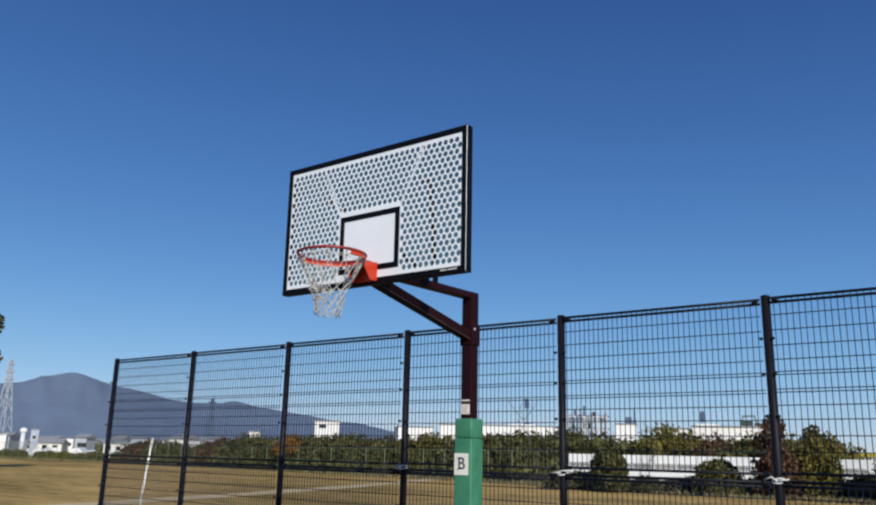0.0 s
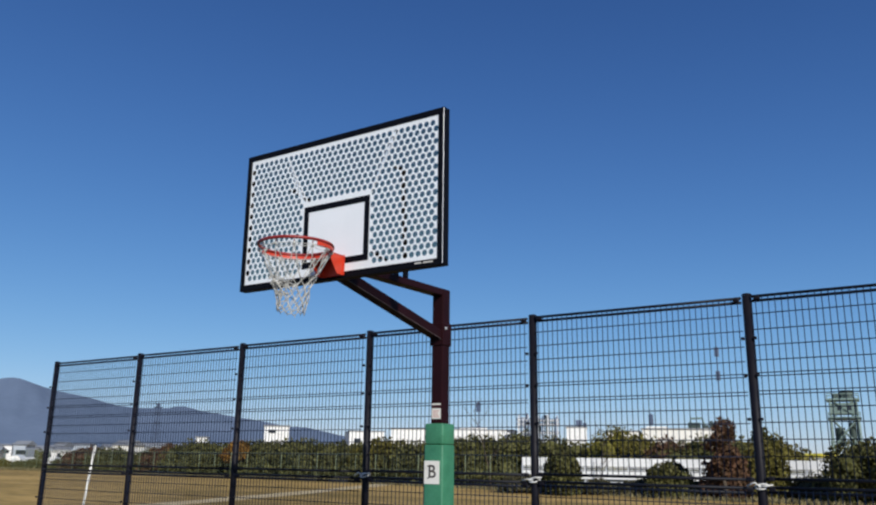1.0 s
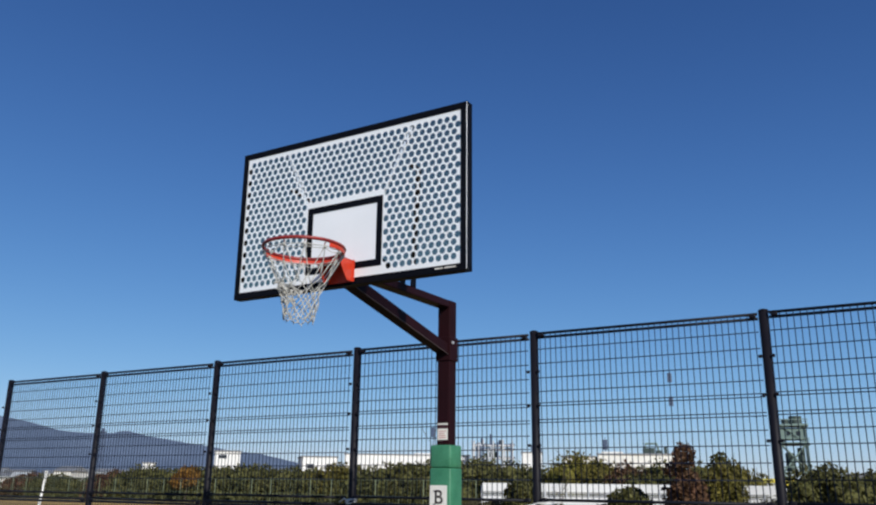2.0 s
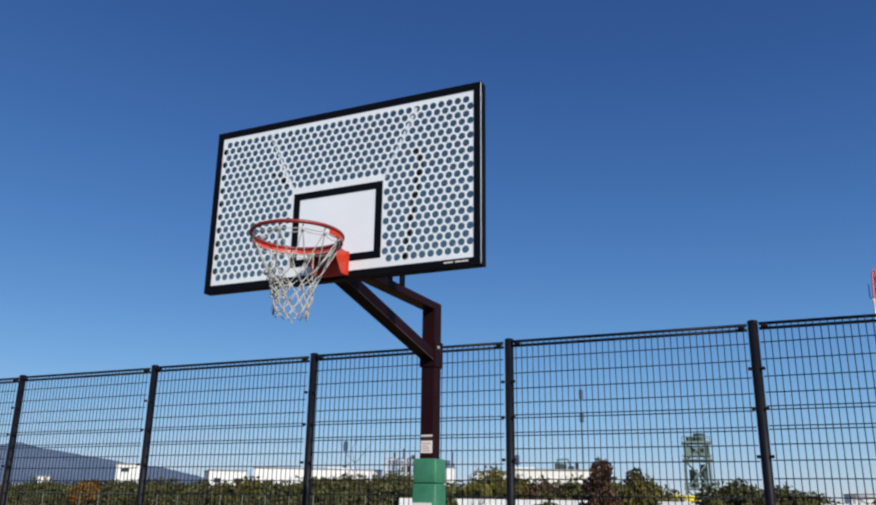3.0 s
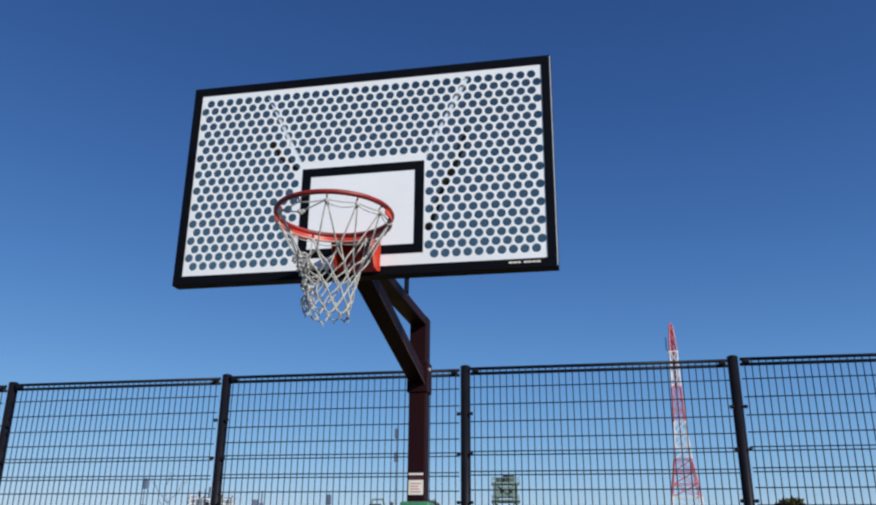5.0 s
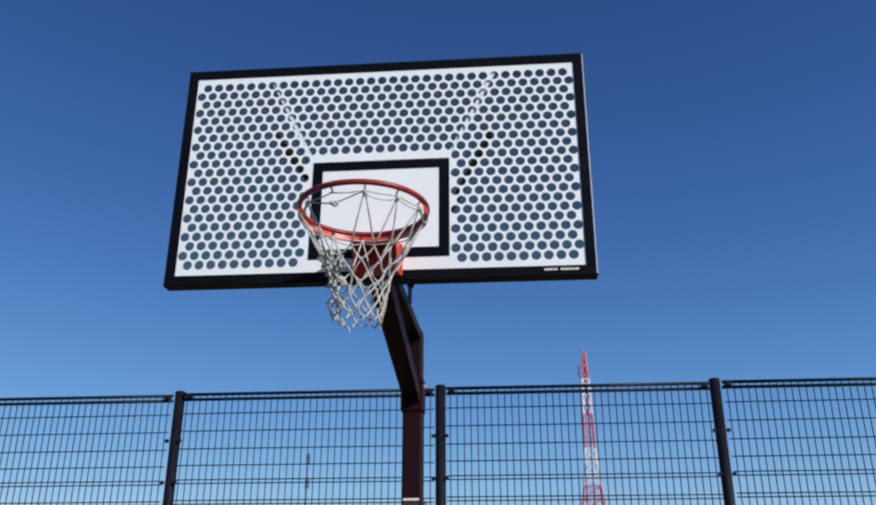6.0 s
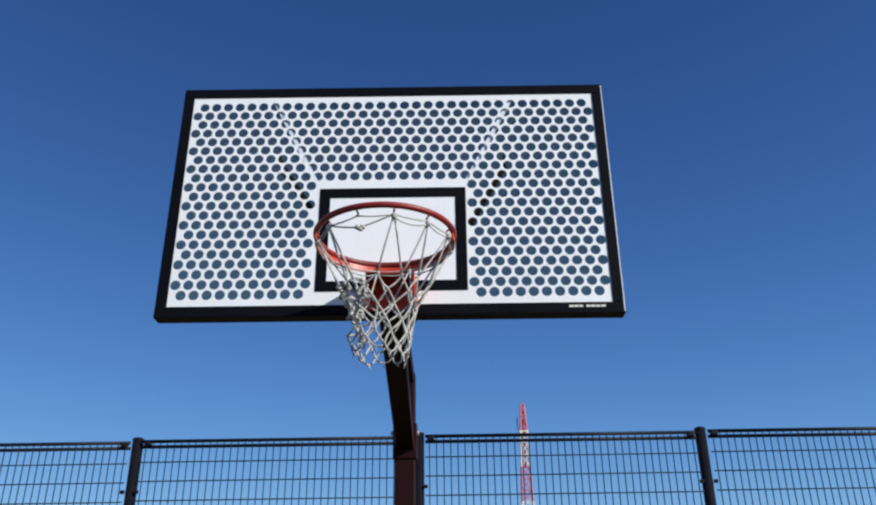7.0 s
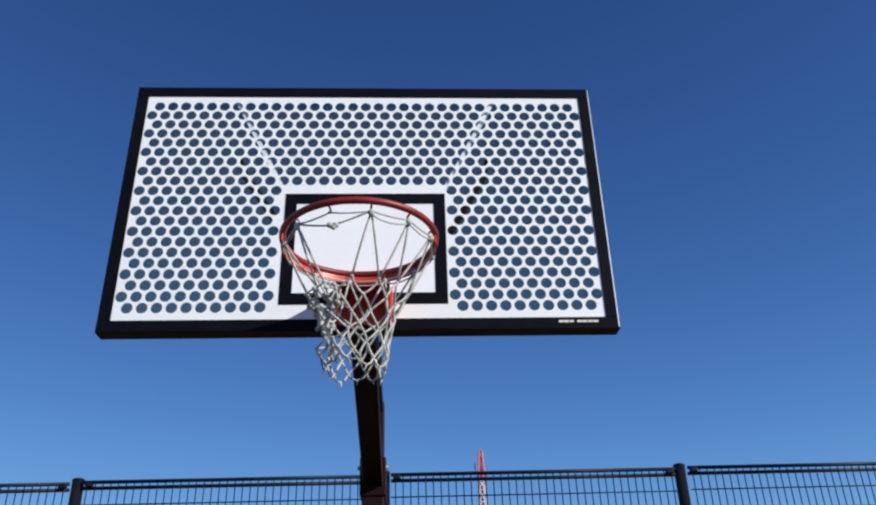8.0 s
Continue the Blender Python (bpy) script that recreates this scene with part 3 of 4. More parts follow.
def fence_panel(name, z0, z1, singles, doubles, label):
    """A 2 m welded panel between two posts: rolled rails at top and foot, upright and cross wires."""
    p = thing(name, pose(POST_X[1], FENCE_Y - 0.035, RISE * (POST_X[1] + 1)), label, "fence panel", "welded panels of the mesh fence")
    a, b = 0.045, 1.955
    rail = None
    for z in (z1 - 0.014, z1 - 0.05, z0 + 0.012):
        if rail is None:
            bm = bmesh.new()
            tube(bm, [(a, 0, 0), (b, 0, 0)], 0.0125, 10)
            rail = mesh_of(bm, M_RAIL, True)
        ob = part("rail", rail, M_RAIL, p)
        ob.location = (0, 0.012 if z == z1 - 0.05 else 0, z)
    for x in (0.085, 1.915):
        for z in (z1 - 0.028, z0 + 0.012):
            bm = bmesh.new()
            box(bm, x - 0.026, x + 0.026, -0.016, 0.021, z - 0.018, z + 0.018, 0.009)
            part("rail_sleeve", bm, M_POST, p)
    up = wire_mesh(z1 - z0 - 0.03, 0.0038, "z")
    for k in range(38):
        ob = part("upright_wire", up, M_WIRE, p)
        ob.location = (0.075 + k * 0.05, 0.003 * math.sin(k * 2.1) * 0.4, z0 + 0.01)
    across = wire_mesh(b - a, 0.0042, "x")
    for z in singles:
        part("cross_wire", across, M_WIRE, p).location = (a, -0.006, z)
    for z in doubles:
        for dz, dy in ((0.013, -0.006), (-0.013, -0.006)):
            part("cross_wire", across, M_WIRE, p).location = (a, dy, z + dz)
    return p


upper = fence_panel("wire_fence", 1.585, TOP - 0.01, (2.905, 2.775, 2.645, 2.525, 2.145, 2.03, 1.9, 1.77), (2.41, 2.265), "dark welded wire mesh fence panel, upper tier")
lower = fence_panel("wire_fence", 0.05, 1.545, (1.4, 1.27, 1.14, 1.01, 0.63, 0.5, 0.37, 0.2), (0.89, 0.75), "dark welded wire mesh fence panel, lower tier")
for i, x in enumerate(POST_X[:-1]):
    if i != 1:
        for p in (upper, lower):
            q = copy_thing(p, pose(x + (0.0 if i else -0.015), FENCE_Y - 0.035, RISE * (x + 1)))


def rope_tie(x, seed):
    rng = random.Random(seed)
    t = thing("rope_tie", pose(x, FENCE_Y, 1.55), "white rope tied round a fence post", "rope", "ropes tied to the fence posts")
    bm = bmesh.new()
    for k in range(2):
        n = 16
        tube(bm, [(0.05 * math.cos(2 * math.pi * j / n), 0.055 * math.sin(2 * math.pi * j / n) - 0.008, 0.02 * math.sin(2 * math.pi * j / n + k * 2.5)) for j in range(n)], 0.007, 6, True)
    part("loop", bm, M_ROPE, t, "", True)
    for s in (-1, 1):
        bm = bmesh.new()
        tube(bm, [(0, -0.065, 0.0), (s * 0.035, -0.075, 0.012 + rng.uniform(-0.01, 0.02)), (s * 0.1, -0.066, s * 0.03 + rng.uniform(-0.02, 0.035))], 0.0065, 6)
        part("loose_end", bm, M_ROPE, t, "", True)
    bm = bmesh.new()
    bmesh.ops.create_icosphere(bm, subdivisions=2, radius=0.011, matrix=Matrix.Translation((0, -0.066, 0)) @ Matrix.Diagonal((1.3, 0.8, 1, 1)))
    part("knot", bm, M_ROPE, t, "", True)


for i, x in enumerate(POST_X[3:6]):
    rope_tie(x, i)


# ---------------------------------------------------------------- the field: white pole, far fence, verge
t = thing("white_post", pose(-10.9, 5.6, 0), "thin white painted post standing in the field", "post")
bm = bmesh.new()
tube(bm, [(-0.2, 0, 0), (0.08, 0, 1.84)], 0.021, 12)
part("shaft", bm, M_CREAM, t, "", True)
bm = bmesh.new()
bmesh.ops.create_uvsphere(bm, u_segments=12, v_segments=8, radius=0.027, matrix=Matrix.Translation((0.081, 0, 1.86)))
part("cap", bm, M_CREAM, t, "", True)


def boundary_y(x):
    """The far edge of the field."""
    return 43.8 - 0.0028 * (max(-60, min(x, -8)) + 60) ** 2 - 0.08 * max(0, x + 8)


far_fence = thing("boundary_fence", pose(0, 0, 0), "far green mesh boundary fence with pale posts along the field", "fence")
bm = bmesh.new()
tube(bm, [(0, 0, 0), (0, 0, 2.0)], 0.022, 8)
far_post = mesh_of(bm, M_FENCE_GREEN, True)
xs = [-104 + 2.05 * k for k in range(42)]
for x in xs:
    part("post", far_post, M_FENCE_GREEN, far_fence, "").location = (x, boundary_y(x), 0)
for z, r in ((1.98, 0.015), (1.0, 0.01), (0.08, 0.01)):
    bm = bmesh.new()
    tube(bm, [(x, boundary_y(x), z) for x in xs], r, 6)
    part("rail", bm, M_FENCE_GREEN, far_fence)


def far_wires():
    vs, fs = [], []
    for k in range(len(xs) - 1):
        for j in range(8):
            x = xs[k] + j * 2.05 / 8
            y = boundary_y(x)
            o = len(vs)
            vs.extend(((x - 0.006, y, 0.05), (x + 0.006, y, 0.05), (x + 0.006, y, 1.98), (x - 0.006, y, 1.98), (x, y + 0.012, 0.05), (x, y + 0.012, 1.98)))
            fs.extend(((o, o + 1, o + 2, o + 3), (o + 1, o + 4, o + 5, o + 2), (o + 4, o, o + 3, o + 5)))
    me = bpy.data.meshes.new("mesh")
    me.from_pydata(vs, [], fs)
    me.materials.append(M_FENCE_GREEN)
    return me


tagged(part("wire_netting", far_wires(), M_TOWER_GREEN, far_fence), kind="stuff")


def leaf_cloud(blobs, count, size, material, seed, droop=0.3, core=0.0):
    """Many small leaf sprays scattered through a group of lumps, thicker towards their skin."""
    rng = random.Random(seed)
    vol = [r[0] * r[1] * r[2] for _, r in blobs]
    vs, fs = [], []
    for _ in range(count):
        c, r = rng.choices(blobs, vol)[0]
        d = Vector((rng.gauss(0, 1), rng.gauss(0, 1), rng.gauss(0, 1))).normalized()
        rad = rng.uniform(0.55, 1.0) ** 0.6 * (1 + 0.28 * noise.noise(d * 2.3 + Vector((seed, 0, 0))))
        p = Vector((c[0] + d.x * r[0] * rad, c[1] + d.y * r[1] * rad, c[2] + d.z * r[2] * rad))
        if p.z < 0.05:
            continue
        s = size * rng.uniform(0.6, 1.4)
        u = Vector((rng.gauss(0, 1), rng.gauss(0, 1), rng.gauss(0, 1) - droop)).normalized()
        w = u.orthogonal().normalized()
        w = Matrix.Rotation(rng.uniform(0, 6.28), 3, u) @ w
        o = len(vs)
        vs.extend((p - u * s, p + w * s * 0.55, p + u * s, p - w * s * 0.55 + u.cross(w) * s * 0.25))
        fs.extend(((o, o + 1, o + 2), (o, o + 2, o + 3)))
    if core:
        ball = bmesh.new()
        bmesh.ops.create_icosphere(ball, subdivisions=3, radius=1)
        ball.verts.index_update()
        for c, r in blobs:
            o = len(vs)
            for v in ball.verts:
                rad = core * (1 + 0.22 * noise.noise(v.co * 2.3 + Vector((seed, 0, 0))) + 0.16 * noise.noise(v.co * 6 + Vector((0, seed, 0))))
                vs.append((c[0] + v.co.x * r[0] * rad, c[1] + v.co.y * r[1] * rad, max(0.03, c[2] + v.co.z * r[2] * rad)))
            fs.extend(tuple(o + v.index for v in f.verts) for f in ball.faces)
        ball.free()
    me = bpy.data.meshes.new("mesh")
    me.from_pydata(vs, [], fs)
    me.materials.append(material)
    return me


def tree(name, at, height, width, material, seed, label, group="", trunk_share=0.35, count=2600, leaf=0.17, category="tree"):
    """A tapered trunk with limbs, and a crown of small leaf sprays in uneven lumps."""
    rng = random.Random(seed)
    t = thing(name, pose(*at, 0, 0, rng.uniform(0, 360)), label, category, group)
    top = height * 0.8
    bm = bmesh.new()
    spine = [(0.03 * height * noise.noise((seed, k * 0.6, 0)), 0.03 * height * noise.noise((seed, 7, k * 0.6)), top * k / 5) for k in range(6)]
    tube(bm, spine, 0.028 * height, 8, False, 0.006 * height)
    part("trunk", bm, M_BARK, t, "", True)
    blobs = []
    for k in range(6):
        a = k * 2.4 + rng.uniform(-0.4, 0.4)
        z = height * (trunk_share + (0.8 - trunk_share) * (k + 0.5) / 6)
        reach = width * 0.5 * rng.uniform(0.35, 0.62) * (1.0 - 0.4 * k / 6)
        end = (reach * math.cos(a), reach * math.sin(a), z + 0.12 * height)
        bm = bmesh.new()
        tube(bm, [(0, 0, z - 0.08 * height), (end[0] * 0.5, end[1] * 0.5, z + 0.03 * height), end], 0.01 * height, 6, False, 0.003 * height)
        part("limb", bm, M_BARK, t)
        rr = width * rng.uniform(0.24, 0.34)
        blobs.append((end, (rr, rr, rr * rng.uniform(0.65, 0.95))))
    blobs.append(((0, 0, height * 0.84), (width * 0.2, width * 0.2, height * 0.16)))
    part("crown", leaf_cloud(blobs, count, leaf, material, seed), material, t)
    return t


def shrub(at, height, width, material, seed, label, group, count=5200, leaf=0.12):
    """A loose shrub: many stems, each with its own uneven lump of leaves, higher towards the middle."""
    rng = random.Random(seed)
    t = thing("shrub", pose(*at, 0, 0, rng.uniform(0, 360)), label, "shrub", group)
    blobs = []
    for k in range(11):
        a, d = k * 2.4 + rng.uniform(-0.5, 0.5), width * (0.06 + 0.038 * k) * rng.uniform(0.8, 1.1)
        tip = height * (1.08 - 0.022 * k) * rng.uniform(0.84, 1.0)
        rr, rz = width * rng.uniform(0.17, 0.26), height * rng.uniform(0.2, 0.34)
        x, y = d * math.cos(a), d * math.sin(a)
        blobs.append(((x, y, max(rz * 0.8, tip - rz)), (rr, rr, rz)))
        if tip > 2.2 * rz:
            blobs.append(((x * 1.1, y * 1.1, (tip - rz) * 0.45), (rr * 1.15, rr * 1.15, (tip - rz) * 0.5)))
        bm = bmesh.new()
        tube(bm, [(x * 0.25, y * 0.25, 0), (x * 0.8, y * 0.8, tip * 0.5), (x + 0.1 * rng.uniform(-1, 1), y, tip + 0.06 * height)], 0.022, 6, False, 0.006)
        part("stem", bm, M_BARK, t)
    part("foliage", leaf_cloud(blobs, count, leaf, material, seed, core=0.5), material, t)
    return t


# hedge behind the boundary fence
HEDGE = "shrubs of the hedge behind the boundary fence"
kinds = [shrub((-60 + 3 * i, 52, 0), h, w, m, 11 + i, lab, HEDGE) for i, (h, w, m, lab) in enumerate((
    (2.5, 4.4, M_LEAF, "dense dark green shrub in the hedge"), (2.7, 4.8, M_LEAF, "dense dark green shrub in the hedge"), (2.6, 4.2, M_LEAF_OLIVE, "olive green shrub in the hedge"), (2.8, 4.4, M_LEAF_RUST, "rusty brown autumn shrub in the hedge")))]
rng = random.Random(21)
for k in range(34):
    x = -104 + 2.35 * k + rng.uniform(-0.6, 0.6)
    src = kinds[3 if -77 < x < -72 else rng.choices((0, 1, 2, 3), (6, 6, 2, 0.6))[0]]
    scale_up = rng.uniform(1.04, 1.3) * (0.36 if x < -77 else 0.74 if x < -60 else 0.95 if x < -48 else 1.0)
    q = copy_thing(src, pose(x, boundary_y(x) + 3.4 + rng.uniform(-0.5, 0.8), 0, 0, 0, rng.uniform(0, 360)))
    q.scale = (scale_up, scale_up, scale_up)
for i, k in enumerate(kinds):
    k.location = (-46 + 6.3 * i, boundary_y(-46 + 6.3 * i) + 5.0, 0)
tree("tree", (-49.0, 44.4, 0), 2.75, 2.1, M_LEAF_AMBER, 5, "small amber autumn tree behind the boundary fence", trunk_share=0.5, count=1500)

# rough undergrowth along the foot of the yard wall
M_SCRUB = mat("dry_scrub_leaf", (0.075, 0.068, 0.036), (0.05, 0.048, 0.026), 0.8, scale=0.8, fine=9, bump=0, island=0.5, gloss=0.1)
SCRUB = "low scrub along the yard wall"
low_scrub = shrub((-18.4, 36.2, 0), 0.95, 2.1, M_SCRUB, 60, "low dry brownish scrub at the foot of the wall", SCRUB, 1500, 0.08)
for k in range(19):
    x = -16.9 + 1.42 * k + rng.uniform(-0.4, 0.4)
    y = (37.0 + 0.378 * (x + 19.2) if x < -11 else 40.1 + 0.27 * (x + 11) if x < -5.9 else 41.5 + 0.106 * (x + 5.9)) - 1.2 - rng.uniform(0, 0.5)
    q = copy_thing(low_scrub, pose(x, y, 0, 0, 0, rng.uniform(0, 360)))
    up = rng.uniform(0.75, 1.2) * (1.35 if x > -6 else 1.0)
    q.scale = (up, up, up)

# bushes by the factory yard
YARD = "bushes in front of the factory yard"
for i, (x, y, h, w, m, lab) in enumerate((
    (-25.1, 45.0, 3.5, 5.2, M_LEAF, "dark green bush behind the yard wall"), (-22.3, 44.8, 3.5, 5.0, M_LEAF, "dark green bush behind the yard wall"),
    (-19.6, 44.4, 3.4, 4.8, M_LEAF, "dark green bush behind the yard wall"), (-15.9, 44.3, 3.9, 4.2, M_LEAF_YELLOW, "yellow green bush behind the yard wall"),
    (-14.0, 44.0, 3.4, 4.0, M_LEAF_OLIVE, "olive green bush behind the yard wall"), (-12.2, 43.9, 3.15, 4.4, M_LEAF_RUST, "brownish autumn bush behind the yard wall"),
    (-10.6, 43.8, 3.15, 4.4, M_LEAF, "dark green bush behind the yard wall"), (-8.8, 43.9, 3.2, 4.2, M_LEAF, "dark green bush behind the yard wall"), (-6.7, 44.2, 3.3, 3.6, M_LEAF_OLIVE, "dark olive bush behind the yard wall"),
    (-15.2, 35.4, 2.35, 2.0, M_LEAF, "low dark bush before the yard wall"), (-10.2, 37.4, 1.75, 2.4, M_LEAF, "low dark bush before the yard wall"), (-6.1, 38.7, 2.85, 2.0, M_LEAF_OLIVE, "olive green bush before the yard wall"),
    (-1.3, 37.2, 2.9, 3.6, M_LEAF, "dark green bush before the yard wall"), (0.9, 38.4, 2.6, 3.6, M_LEAF, "dark green bush before the yard wall"), (1.6, 45.0, 2.4, 3.6, M_LEAF, "dark green bush beside the yard"), (9.6, 40.2, 2.8, 3.4, M_LEAF_OLIVE, "olive green bush beside the yard"), (13.2, 39.6, 3.3, 4.6, M_LEAF, "dark green bush beside the yard"), (5.4, 45.5, 2.1, 3.2, M_LEAF, "dark green bush beside the yard"))):
    shrub((x, y, 0), h, w, m, 40 + i, lab, YARD, 5600, 0.11)
shrub((-7.4, 37.6, 0), 2.4, 2.0, M_LEAF_RUST, 91, "rust brown autumn bush before the yard wall", YARD, 3600, 0.11)
tree("tree", (-7.35, 36.4, 0), 3.8, 1.75, M_LEAF_RUST, 71, "small rust brown autumn tree", trunk_share=0.2, count=2100, leaf=0.1)
tree("tree", (-6.3, 39.7, 0), 3.6, 1.0, M_LEAF, 72, "slim dark green young tree", trunk_share=0.62, count=460, leaf=0.1)
tree("tree", (9.7, 39.4, 0), 4.0, 1.7, M_LEAF_OLIVE, 74, "tufted olive tree above the bushes", trunk_share=0.55, count=1100, leaf=0.13)
tree("tree", (17.9, 33.2, 0), 5.6, 3.8, M_LEAF, 75, "dark green tree beside the field", trunk_share=0.4, count=3200, leaf=0.13)
tree("tree", (-51.5, 18.7, 0), 10.4, 3.8, M_LEAF, 73, "tall dark green tree at the end of the field", trunk_share=0.55, count=2600, leaf=0.2)


def bare_sapling(at, height, lean, seed):
    """A leafless young tree: thin leaning trunk and fine forked twigs."""
    rng = random.Random(seed)
    t = thing("sapling", pose(*at), "bare leafless pale grey sapling by the field", "tree", "bare saplings by the field")
    bm = bmesh.new()
    spine = [Vector((lean * (k / 6) ** 1.4, 0.05 * math.sin(k), height * k / 6)) for k in range(7)]
    tube(bm, spine, 0.035, 7, False, 0.008)
    part("trunk", bm, M_BARK, t, "", True)
    for k in range(9):
        p = spine[2 + k % 5]
        a = rng.uniform(0, 6.28)
        reach = height * rng.uniform(0.14, 0.26)
        mid = p + Vector((math.cos(a) * reach * 0.5, math.sin(a) * reach * 0.5, reach * 0.55))
        end = mid + Vector((math.cos(a + 0.3) * reach * 0.5, math.sin(a + 0.3) * reach * 0.5, reach * 0.7))
        bm = bmesh.new()
        tube(bm, [p, mid, end], 0.016, 5, False, 0.005)
        tube(bm, [mid, mid + Vector((math.cos(a - 0.8) * reach * 0.4, math.sin(a - 0.8) * reach * 0.4, reach * 0.5))], 0.01, 5, False, 0.004)
        part("branch", bm, M_BARK, t)


bare_sapling((-19.4, 35.4, 0), 4.3, -1.1, 3)
bare_sapling((-14.2, 38.0, 0), 3.0, 0.3, 8)


def verge():
    """Rough grass tufts along the foot of the boundary."""
    rng = random.Random(9)
    vs, fs = [], []
    for _ in range(24000):
        x = rng.uniform(-104, 24)
        y = boundary_y(x) + rng.uniform(-0.9, 2.6)
        hh, a = rng.uniform(0.08, 0.28), rng.uniform(0, 6.28)
        w = rng.uniform(0.03, 0.07)
        o = len(vs)
        c, s = math.cos(a) * w, math.sin(a) * w
        vs.extend(((x - c, y - s, 0), (x + c, y + s, 0), (x + s * 2, y + c * 2, hh)))
        fs.append((o, o + 1, o + 2))
    me = bpy.data.meshes.new("mesh")
    me.from_pydata(vs, [], fs)
    me.materials.append(M_WEED)
    return me


tagged(new("verge_grass", verge()), "rough dry grass along the field boundary", "grass", kind="stuff")


# ---------------------------------------------------------------- factory yard and town
def yard_wall(x0, y0, x1, y1):
    """Long white boarded wall in two tiers on posts, over a grey plinth."""
    d = Vector((x1 - x0, y1 - y0, 0))
    ang = math.degrees(math.atan2(d.y, d.x))
    t = thing("yard_wall", pose(x0, y0, 0, 0, 0, ang), "long white two-tier boarded yard wall", "wall", "yard walls")
    n = max(2, round(d.length / 1.2))
    step = d.length / n
    bm = bmesh.new()
    box(bm, 0.015, step - 0.015, -0.03, 0.03, 1.42, 1.87, 0.008)
    top = mesh_of(bm, M_CLAD)
    bm = bmesh.new()
    box(bm, 0.006, step - 0.006, -0.05, 0.05, 0.76, 1.18, 0.008)
    low = mesh_of(bm, M_CLAD)
    bm = bmesh.new()
    box(bm, -0.04, 0.04, 0.05, 0.13, 0, 1.76, 0.005)
    post = mesh_of(bm, M_STEEL)
    for k in range(n):
        part("upper_board", top, M_CLAD, t).location = (k * step, 0, 0)
        part("lower_board", low, M_CLAD, t).location = (k * step, 0, 0)
        part("post", post, M_STEEL, t).location = (k * step, 0, 0)
    for z in (1.25, 1.36, 0.6):
        bm = bmesh.new()
        box(bm, 0, d.length, 0.0, 0.04, z - 0.02, z + 0.02)
        part("rail", bm, M_STEEL, t)
    bm = bmesh.new()
    box(bm, 0, d.length, 0.14, 0.24, 0, 1.2, 0.01)
    part("plinth", bm, M_ROOF, t)


yard_wall(-18.5, 37.25, -11.0, 40.1)
yard_wall(-10.9, 40.15, -5.9, 41.5)
yard_wall(-5.8, 41.5, 14.0, 43.6)


def building(name, x, y, turn, w, d, h, wall, label, windows=(), steps=(), roof=M_ROOF):
    """A flat-roofed hall: walls, roof with parapet, and framed windows on the side that faces the field."""
    b = thing(name, pose(x, y, 0, 0, 0, turn), label, "building")
    bm = bmesh.new()
    box(bm, 0, w, 0, d, 0, h, 0.03)
    for x0, x1, hh in steps:
        box(bm, x0, x1, 0.5, d - 0.5, h - 0.1, hh, 0.03)
    part("wall", bm, wall, b)
    bm = bmesh.new()
    box(bm, -0.12, w + 0.12, -0.12, d + 0.12, h + 0.004, h + 0.16, 0.02)
    part("roof", bm, roof, b)
    for k in range(int(w / 2.4)):
        bm = bmesh.new()
        box(bm, k * 2.4 + 1.2, k * 2.4 + 1.24, -0.025, 0.0, 0.1, h - 0.05)
        part("cladding_joint", bm, M_STEEL, b)
    for wx, wz, ww, wh in windows:
        bm = bmesh.new()
        box(bm, wx - 0.06, wx + ww + 0.06, -0.05, 0.02, wz - 0.06, wz + wh + 0.06, 0.01)
        fr = part("window", bm, M_STEEL, b)
        bm = bmesh.new()
        box(bm, wx, wx + ww, -0.062, -0.052, wz, wz + wh)
        part("pane", bm, M_GLASS, fr, "dark window pane")
    return b


building("office", -71.2, 69.0, 45, 3.0, 4, 5.3, M_CLAD, "white boxy building with one high dark window", ((0.5, 4.5, 0.9, 0.4),))
building("shed", -85.5, 70.5, 42, 1.5, 2, 4.0, M_CLAD, "small white shed beyond the hedge")
building("long_hall", -73.2, 87.6, 44, 5.0, 8, 5.3, M_CLAD, "white factory office with two dark windows", ((0.7, 3.75, 0.95, 0.6), (3.4, 3.75, 0.95, 0.6)))
building("factory_hall", -69.4, 92.4, 36, 18.0, 12, 5.8, M_CLAD, "long low white factory hall with a flat roof", (), ((10.0, 14.0, 6.15),))
building("side_hall", -46.6, 103.0, 24, 2.8, 8, 6.2, M_CLAD, "white factory hall beside the pipe gantry", ((0.8, 3.4, 0.6, 0.6), (2.2, 3.4, 0.6, 0.6)))
building("warehouse", -30.6, 78.8, 18, 3.3, 10, 4.7, M_CREAM, "low cream clad factory warehouse")
building("warehouse", -27.2, 80.0, 18, 8.8, 10, 4.95, M_CREAM, "long cream clad warehouse with flat roof", (), ((0.4, 2.6, 5.3),))
building("depot", -15.2, 84.2, 12, 5.0, 8, 2.15, M_CREAM, "low cream depot beyond the bushes")
building("depot", 6.0, 130.0, 5, 18.0, 8, 3.4, M_CLAD, "far low white storage depot")
building("depot", -9.0, 140.0, 5, 7.0, 8, 4.0, M_ROOF, "far grey depot beyond the yard")


